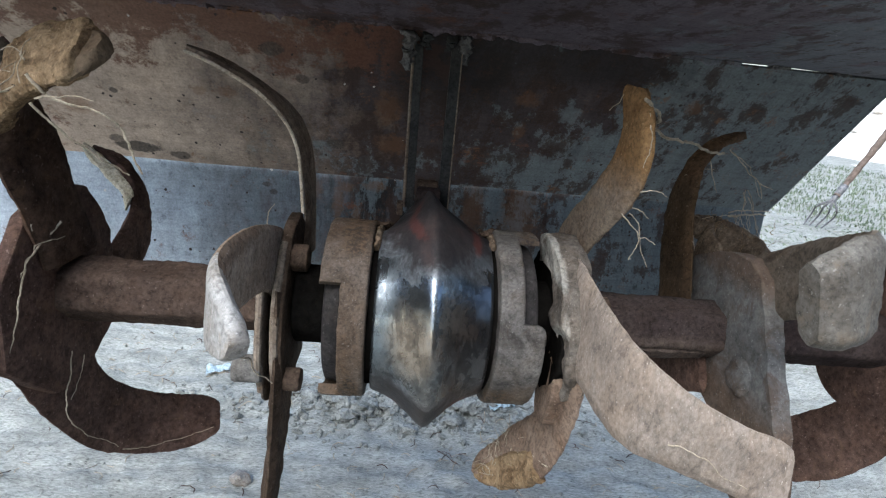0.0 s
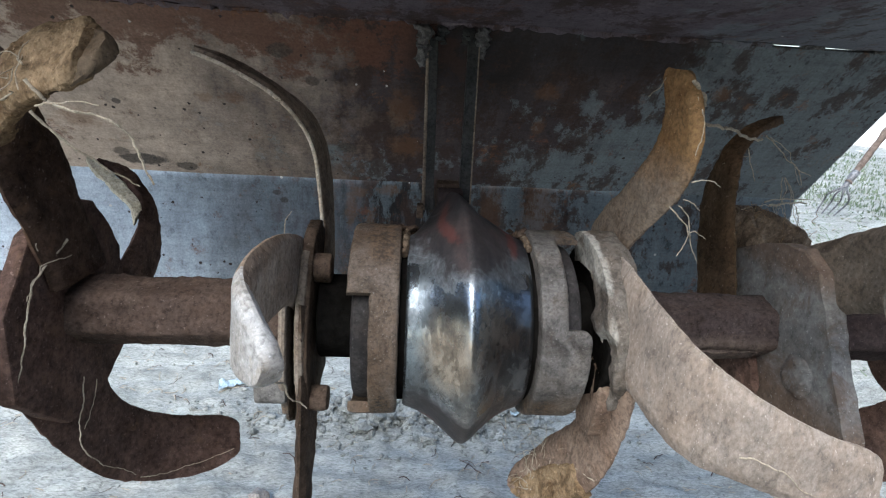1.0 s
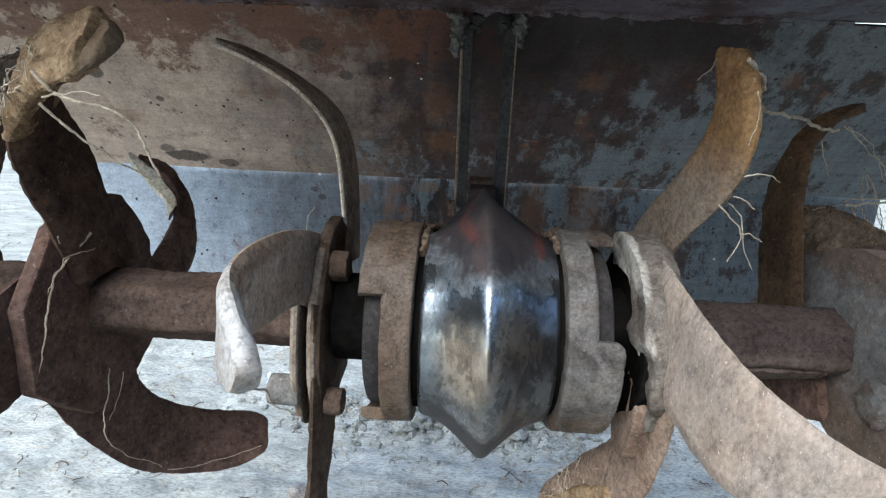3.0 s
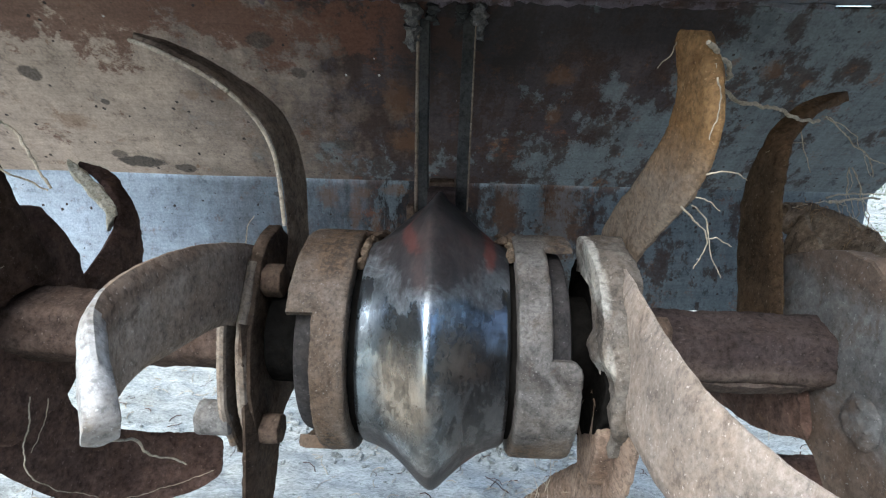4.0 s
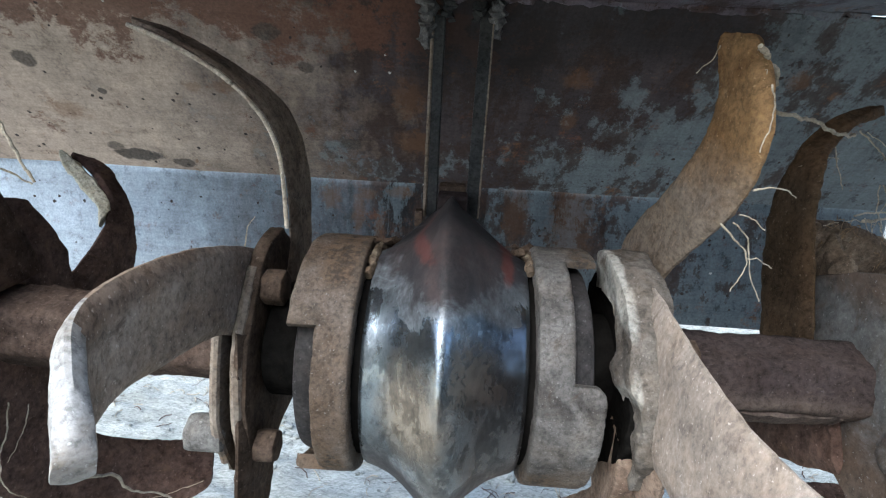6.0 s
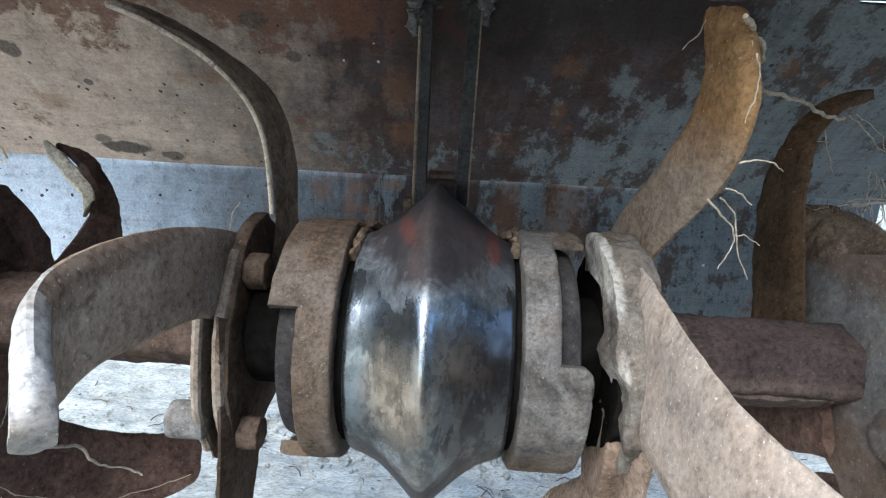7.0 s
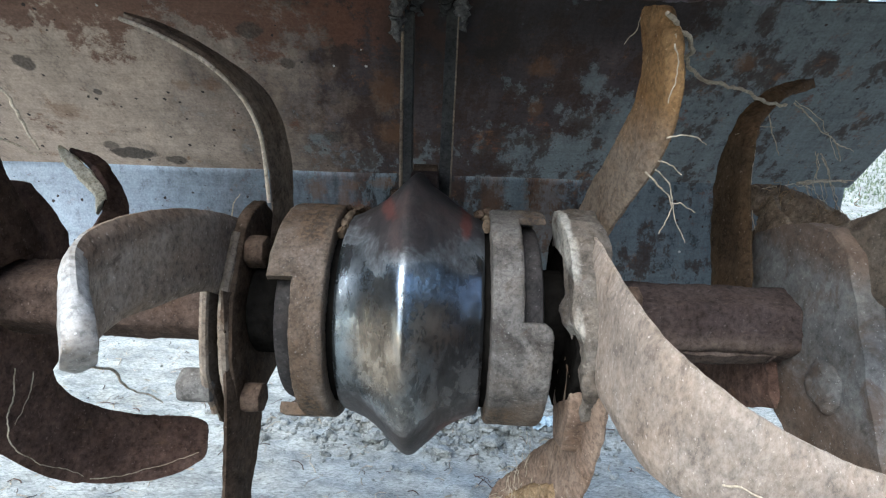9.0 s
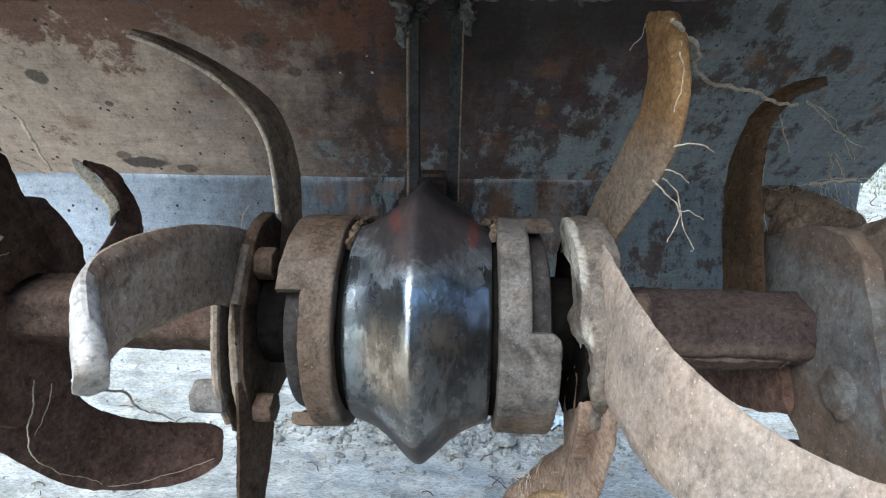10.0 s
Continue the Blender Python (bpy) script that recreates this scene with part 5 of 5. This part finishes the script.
LATE_ROOTS = [
    (0.0006, 0.0004, [(0.2903, 0.085, 0.1544), (0.3174, 0.097, 0.1427), (0.3399, 0.109, 0.1264), (0.3611, 0.121, 0.1034)]),
    (0.0006, 0.0003, [(0.3167, 0.085, 0.1148), (0.3297, 0.097, 0.0995), (0.3368, 0.109, 0.0829), (0.3462, 0.121, 0.0695)]),
    (0.0008, 0.0004, [(0.3223, 0.085, 0.1105), (0.3401, 0.097, 0.0951), (0.3578, 0.109, 0.0761), (0.375, 0.121, 0.0585)]),
    (0.0022, 0.0015, [(0.3086, 0.085, 0.0892), (0.3369, 0.097, 0.0892), (0.3655, 0.109, 0.0883)]),
    (0.0006, 0.0003, [(0.3199, 0.085, 0.0896), (0.3357, 0.097, 0.0756), (0.3556, 0.109, 0.066), (0.3744, 0.121, 0.059)]),
    (0.0008, 0.0004, [(0.28, 0.085, 0.0845), (0.303, 0.097, 0.0843), (0.327, 0.109, 0.0836), (0.3481, 0.121, 0.0778)]),
    (0.0005, 0.0003, [(0.3137, 0.085, 0.087), (0.3271, 0.097, 0.0763), (0.3359, 0.109, 0.0668)]),
    (0.0005, 0.0003, [(0.3295, 0.085, 0.0913), (0.3426, 0.097, 0.0783), (0.3511, 0.109, 0.0683)]),
    (0.0005, 0.0003, [(0.2486, 0.085, 0.1262), (0.2672, 0.097, 0.131), (0.2928, 0.109, 0.1325)]),
]
for k, (r0, r1, points) in enumerate(ROOTS + LATE_ROOTS):
    points = [Vector(p) + (Vector((0.0, -0.38, 0.2)) - Vector(p)).normalized() * 0.002 for p in points]
    bm = tube(points, max(r0 * 0.58, 0.00032), max(r1 * 0.55, 0.00025), count=14 * (len(points) - 1), sides=6, wobble=0.0019, seed=k * 1.7)
    tagged(part("root", bm, root_mat), "thin pale dry root caught on the blades", "root", "dry roots")

tangle = random.Random(31)


def surface_roots(edge_a, edge_b, count, along, span, reach, r, lift, label, material=root_mat, curl=0.8):
    """Thin dry roots that wander over a blade between its two edges, standing a little proud of it."""
    ea, eb = spline(edge_a, 60), spline(edge_b, 60)
    up = Vector((-0.1, -0.75, 0.62)).normalized() * lift
    for k in range(count):
        u, w = tangle.uniform(*along), tangle.uniform(*span)
        heading = tangle.uniform(0, 2 * math.pi)
        points = []
        for i in range(5):
            q = min(max(u, 0.0), 0.999) * 60
            a, b = ea[int(q)].lerp(ea[int(q) + 1], q % 1), eb[int(q)].lerp(eb[int(q) + 1], q % 1)
            points.append(tuple(a.lerp(b, w) + up * tangle.uniform(0.7, 1.5)))
            heading += tangle.uniform(-curl, curl)
            u, w = u + reach * math.cos(heading), w + reach * 3.0 * math.sin(heading)
        bm = tube(points, r * tangle.uniform(0.6, 1.3), r * 0.5, count=32, sides=5, wobble=0.0010, seed=k * 2.3)
        tagged(part("root", bm, material), label, "root", "dry roots")


surface_roots(DOWN_A, DOWN_B, 26, (0.62, 0.92), (0.15, 0.85), 0.045, 0.00050, 0.0085, "thin straw-coloured root on a soil-caked blade")
FLAP_A = [(-0.294, -0.068, 0.138), (-0.283, -0.069, 0.151), (-0.2580, -0.080, 0.1670), (-0.2380, -0.086, 0.1750), (-0.2240, -0.089, 0.1820)]
FLAP_B = [(-0.301, -0.016, 0.162), (-0.2945, -0.033, 0.1885), (-0.2640, -0.040, 0.2070), (-0.2400, -0.050, 0.2100), (-0.2240, -0.058, 0.2110)]
surface_roots(FLAP_A, FLAP_B, 12, (0.05, 0.55), (0.0, 0.5), 0.05, 0.00055, 0.0100, "thin pale dry root hanging from stuck soil")
surface_roots(FAR_A[4:], FAR_B[4:], 14, (0.05, 0.7), (0.1, 0.9), 0.06, 0.0007, 0.0085, "pale dry root caught on a bent blade end")
CLOT_A = [(0.272, 0.086, 0.0860), (0.287, 0.092, 0.0868), (0.304, 0.094, 0.0845), (0.330, 0.098, 0.0755), (0.362, 0.106, 0.0620), (0.39, 0.12, 0.050)]
CLOT_B = [(0.276, 0.090, 0.066), (0.290, 0.096, 0.055), (0.306, 0.100, 0.048), (0.330, 0.105, 0.042), (0.362, 0.113, 0.035), (0.39, 0.125, 0.03)]
surface_roots(CLOT_A, CLOT_B, 22, (0.1, 0.95), (-0.2, 0.9), 0.05, 0.00038, 0.0090, "fine dry root in stuck soil", clod_mat)
TIP_A = [(0.1375, -0.0063, 0.1549), (0.1379, -0.0083, 0.1798), (0.1360, 0.0015, 0.2039)]
TIP_B = [(0.1443, -0.0520, 0.1382), (0.1438, -0.0545, 0.1699), (0.1418, -0.0314, 0.2024)]
surface_roots(TIP_A, TIP_B, 12, (0.70, 0.88), (0.25, 0.75), 0.018, 0.00036, 0.0060, "fine pale root curled on a blade's tip")

# ---- on the ground ----
rnd = random.Random(4)


def clods():
    """Crumbs of broken soil behind the gear case."""
    ball = bmesh.new()
    bmesh.ops.create_icosphere(ball, subdivisions=2, radius=1.0)
    ball_v, ball_f = [v.co.copy() for v in ball.verts], [[v.index for v in f.verts] for f in ball.faces]
    ball.free()
    verts, faces = [], []
    for k in range(2600):
        if k < 1700:
            x, y = rnd.gauss(0.03, 0.20), rnd.gauss(0.585, 0.045)
        else:
            x, y = rnd.uniform(-0.9, 0.9), rnd.uniform(0.3, 1.0)
        s = rnd.choice((0.0015, 0.002, 0.0025, 0.003, 0.003, 0.004, 0.004, 0.005, 0.007) if k < 1700 else (0.001, 0.0015, 0.002, 0.002, 0.003)) * rnd.uniform(0.7, 1.2)
        at, grow = Vector((x, y, ground_height(x, y) + s * 0.35)), Vector((rnd.uniform(0.8, 1.4), rnd.uniform(0.8, 1.3), rnd.uniform(0.6, 1.0)))
        first = len(verts)
        for p in ball_v:
            r = s * (1 + 0.5 * noise.fractal(p * 1.3 + Vector((k * 7.3, k, 0)), 0.9, 2.0, 3))
            verts.append(at + p * grow * r)
        faces += [tuple(first + i for i in f) for f in ball_f]
    me = bpy.data.meshes.new("soil_crumbs")
    me.from_pydata(verts, [], faces)
    me.materials.append(soil_moist_shaded)
    return new("soil_crumbs", me)


tagged(clods(), "loose grey crumbs of broken dry soil", "soil", kind="stuff")
for k in range(64):
    x, y = (rnd.gauss(-0.10, 0.055), rnd.gauss(0.575, 0.022)) if k < 30 else (rnd.gauss(0.17, 0.05), rnd.gauss(0.585, 0.03)) if k < 46 else (rnd.uniform(-0.28, 0.32), rnd.gauss(0.59, 0.035))
    s = rnd.uniform(0.007, 0.019) if k < 46 else rnd.uniform(0.006, 0.014)
    one = clod_mesh((x, y, ground_height(x, y) + s * 0.45), s, k + 50, 2, (rnd.uniform(0.9, 1.4), rnd.uniform(0.8, 1.1), rnd.uniform(0.6, 0.9)), 0.75)
    tagged(part("soil_clod", one, soil_moist_shaded, smooth=False), "dry grey clod of soil on the ground", "clod", "clods behind the gear case")
tagged(part("stone", clod_mesh((-0.297, 0.356, ground_height(-0.297, 0.356) + 0.008), 0.017, 91, 3, (1.1, 0.9, 0.8), 0.35), edge_worn), "small white stone on the grey soil", "stone")
for k in range(14):
    x, y = rnd.uniform(-0.6, 0.7), rnd.uniform(0.35, 0.8)
    a = rnd.uniform(0, math.pi)
    n = rnd.uniform(0.04, 0.09)
    pts = []
    for i in range(4):
        px, py = x + math.cos(a) * n * i / 3 + rnd.uniform(-0.006, 0.006), y + math.sin(a) * n * i / 3 + rnd.uniform(-0.006, 0.006)
        pts.append((px, py, ground_height(px, py) + 0.0015 - AXIS_Z))
    tagged(part("twig", tube(pts, 0.0013, 0.0007, wobble=0.001, seed=k), rust_dark if k % 3 else root_mat), "thin dry twig lying on the soil", "twig", "twigs on the ground")

def straw():
    """Short bits of dry straw and root trodden into the soil."""
    g = random.Random(12)
    verts, faces = [], []
    for k in range(900):
        x, y = (g.uniform(-0.95, 0.95), g.uniform(0.3, 1.1)) if k < 650 else (g.uniform(0.7, 2.6), g.uniform(0.8, 2.6))
        n, w, a = g.uniform(0.006, 0.035), g.uniform(0.0005, 0.0012), g.uniform(0, math.pi)
        bend = g.uniform(-0.5, 0.5)
        first = len(verts)
        for i in range(4):
            px, py = x + math.cos(a + bend * i) * n * i / 3, y + math.sin(a + bend * i) * n * i / 3
            z = ground_height(px, py) + 0.0012 + g.uniform(0, 0.003)
            sx, sy = -math.sin(a + bend * i) * w, math.cos(a + bend * i) * w
            verts += [(px + sx, py + sy, z), (px, py, z + w * 1.6), (px - sx, py - sy, z)]
        for i in range(3):
            p, q = first + i * 3, first + i * 3 + 3
            faces += [(p, p + 1, q + 1, q), (p + 1, p + 2, q + 2, q + 1), (p + 2, p, q, q + 2)]
    me = bpy.data.meshes.new("straw")
    me.from_pydata(verts, [], faces)
    me.materials.append(root_mat)
    me.materials.append(rust_dark)
    for i, f in enumerate(me.polygons):
        f.material_index = (i // 9) % 3 == 0
    return tagged(new("straw", me), "bits of dry straw and root on the soil", "straw", kind="stuff")


straw()


def scrap(x, y, long_, wide_, turn, seed):
    """A crumpled scrap of blue-grey plastic sheet."""
    bm = bmesh.new()
    bmesh.ops.create_grid(bm, x_segments=24, y_segments=12, size=1.0)
    for v in bm.verts:
        u, w = v.co.x * long_, v.co.y * wide_ * (1 - 0.4 * v.co.x)
        px, py = x + u * math.cos(turn) - w * math.sin(turn), y + u * math.sin(turn) + w * math.cos(turn)
        v.co = Vector((px, py, ground_height(px, py) + 0.006 + 0.012 * abs(noise.fractal(Vector((u * 40, w * 40, seed)), 1, 2, 3))))
    bmesh.ops.solidify(bm, geom=bm.faces[:], thickness=0.0006)
    return tagged(part("plastic_scrap", bm, scrap_blue), "crumpled blue-grey plastic scrap on the soil", "plastic scrap", "plastic scraps")


scrap(-0.45, 0.70, 0.035, 0.016, 0.3, 1.0)
scrap(0.235, 0.600, 0.034, 0.016, 0.15, 2.0)

# ---- beyond the hood ----
def grass():
    """Short dry grass in two patches."""
    g = random.Random(9)
    verts, faces = [], []
    for k in range(13000):
        litter = k >= 8000
        if k < 8000:
            a, d = g.uniform(0.56, 0.98), g.uniform(3.2, 6.4)
            x, y = -0.03 + d * math.sin(a), -0.41 + d * math.cos(a)
        elif k < 11500:
            a, d = g.uniform(0.52, 1.0), g.uniform(1.7, 3.9)
            x, y = -0.03 + d * math.sin(a), -0.41 + d * math.cos(a)
        else:
            x, y = g.uniform(-3.6, -1.6), g.uniform(1.2, 3.8)
        z = ground_height(x, y)
        h, w, t = g.uniform(0.008, 0.026), g.uniform(0.002, 0.006), g.uniform(0, 6.28)
        dx, dy = math.cos(t), math.sin(t)
        lean = g.uniform(0.1, 0.6) * h
        if litter:
            h, w, lean = h * 0.35, w * 0.7, h * 1.1
        i = len(verts)
        verts += [(x - dx * w, y - dy * w, z - 0.004), (x + dx * w, y + dy * w, z - 0.004), (x + dx * w * 0.6 - dy * lean * 0.5, y + dy * w * 0.6 + dx * lean * 0.5, z + h * 0.6), (x - dy * lean, y + dx * lean, z + h)]
        faces += [(i, i + 1, i + 2), (i, i + 2, i + 3)]
    me = bpy.data.meshes.new("grass")
    me.from_pydata(verts, [], faces)
    me.materials.append(grass_mat)
    return tagged(new("grass", me), "short pale green dry grass", "grass", kind="stuff")


grass()


def garden_fork():
    """A small cultivating fork stuck in the ground by its tines."""
    tip, neck, end = Vector((1.95, 1.88, 0.20)), Vector((1.985, 1.845, 0.365)), Vector((2.36, 1.96, 0.98))
    up = Vector((0, 0, AXIS_Z))
    fork = thing("garden_fork", tip, "small garden fork with a worn wooden handle stuck in the ground", "garden fork")
    part("handle", tube([neck - up, (neck * 2 + end) / 3 - up, (neck + end * 2) / 3 - up, end - up], 0.014, 0.016, count=30, sides=14, wobble=0.003, seed=2), handle_wood, fork, "worn wooden handle")
    along = (end - neck).normalized()
    part("ferrule", tube([neck - along * 0.03 - up, neck + along * 0.02 - up, neck + along * 0.06 - up], 0.012, 0.017, sides=14), fork_steel, fork)
    side = Vector((0.62, -0.50, 0.0)).normalized()
    for k in range(4):
        w = (k - 1.5) * 0.020
        a = neck - along * 0.02
        b = neck - along * 0.07 + side * w * 1.3 + Vector((0, 0, 0.0))
        c = (neck + tip) / 2 + side * w * 1.5 + Vector((0.01, 0.01, -0.02))
        d = tip + side * w * 1.2
        part("tine", tube([a - up, b - up, c - up, d - up], 0.0055, 0.0035, count=18, sides=7), fork_steel, fork)
    return fork


garden_fork()


def brick_heap():
    """A heap of pale bricks and rubble, its sunshine put into the colour."""
    g = random.Random(21)
    heap = thing("brick_heap", (6.6, 6.6, 0.2), "heap of pale bricks and rubble, sunshine put into their colour", "brick heap")

    def top(x, y):
        d = math.hypot((x - 6.9) / 2.6, (y - 6.7) / 2.4)
        return 0.2 + 0.85 * max(0.0, 1 - d * d)
    bm = bmesh.new()
    bmesh.ops.create_grid(bm, x_segments=50, y_segments=50, size=1.0)
    for v in bm.verts:
        x, y = 6.9 + v.co.x * 2.7, 6.7 + v.co.y * 2.5
        v.co = Vector((x, y, top(x, y) - 0.03 + 0.06 * noise.fractal(Vector((x * 3, y * 3, 0)), 1, 2, 4)))
    part("rubble", bm, brick_sunlit, heap, "pale rubble")
    one = bmesh.new()
    bmesh.ops.create_cube(one, size=1.0)
    for v in one.verts:
        v.co = Vector((v.co.x * 0.23, v.co.y * 0.11, v.co.z * 0.075))
    bmesh.ops.bevel(one, geom=one.edges[:], offset=0.006, segments=1, affect="EDGES")
    me = bpy.data.meshes.new("brick")
    one.to_mesh(me)
    one.free()
    me.materials.append(brick_sunlit)
    for k in range(150):
        a, r = g.uniform(0, 2 * math.pi), math.sqrt(g.uniform(0, 1))
        x, y = 6.9 + 2.5 * r * math.cos(a), 6.7 + 2.3 * r * math.sin(a)
        ob = new("brick", me)
        ob.parent = heap
        ob.matrix_parent_inverse = Matrix.Translation(heap.location).inverted()
        ob.matrix_basis = pose(x, y, top(x, y) + 0.01, g.uniform(-25, 25), g.uniform(-25, 25), g.uniform(0, 180))


brick_heap()
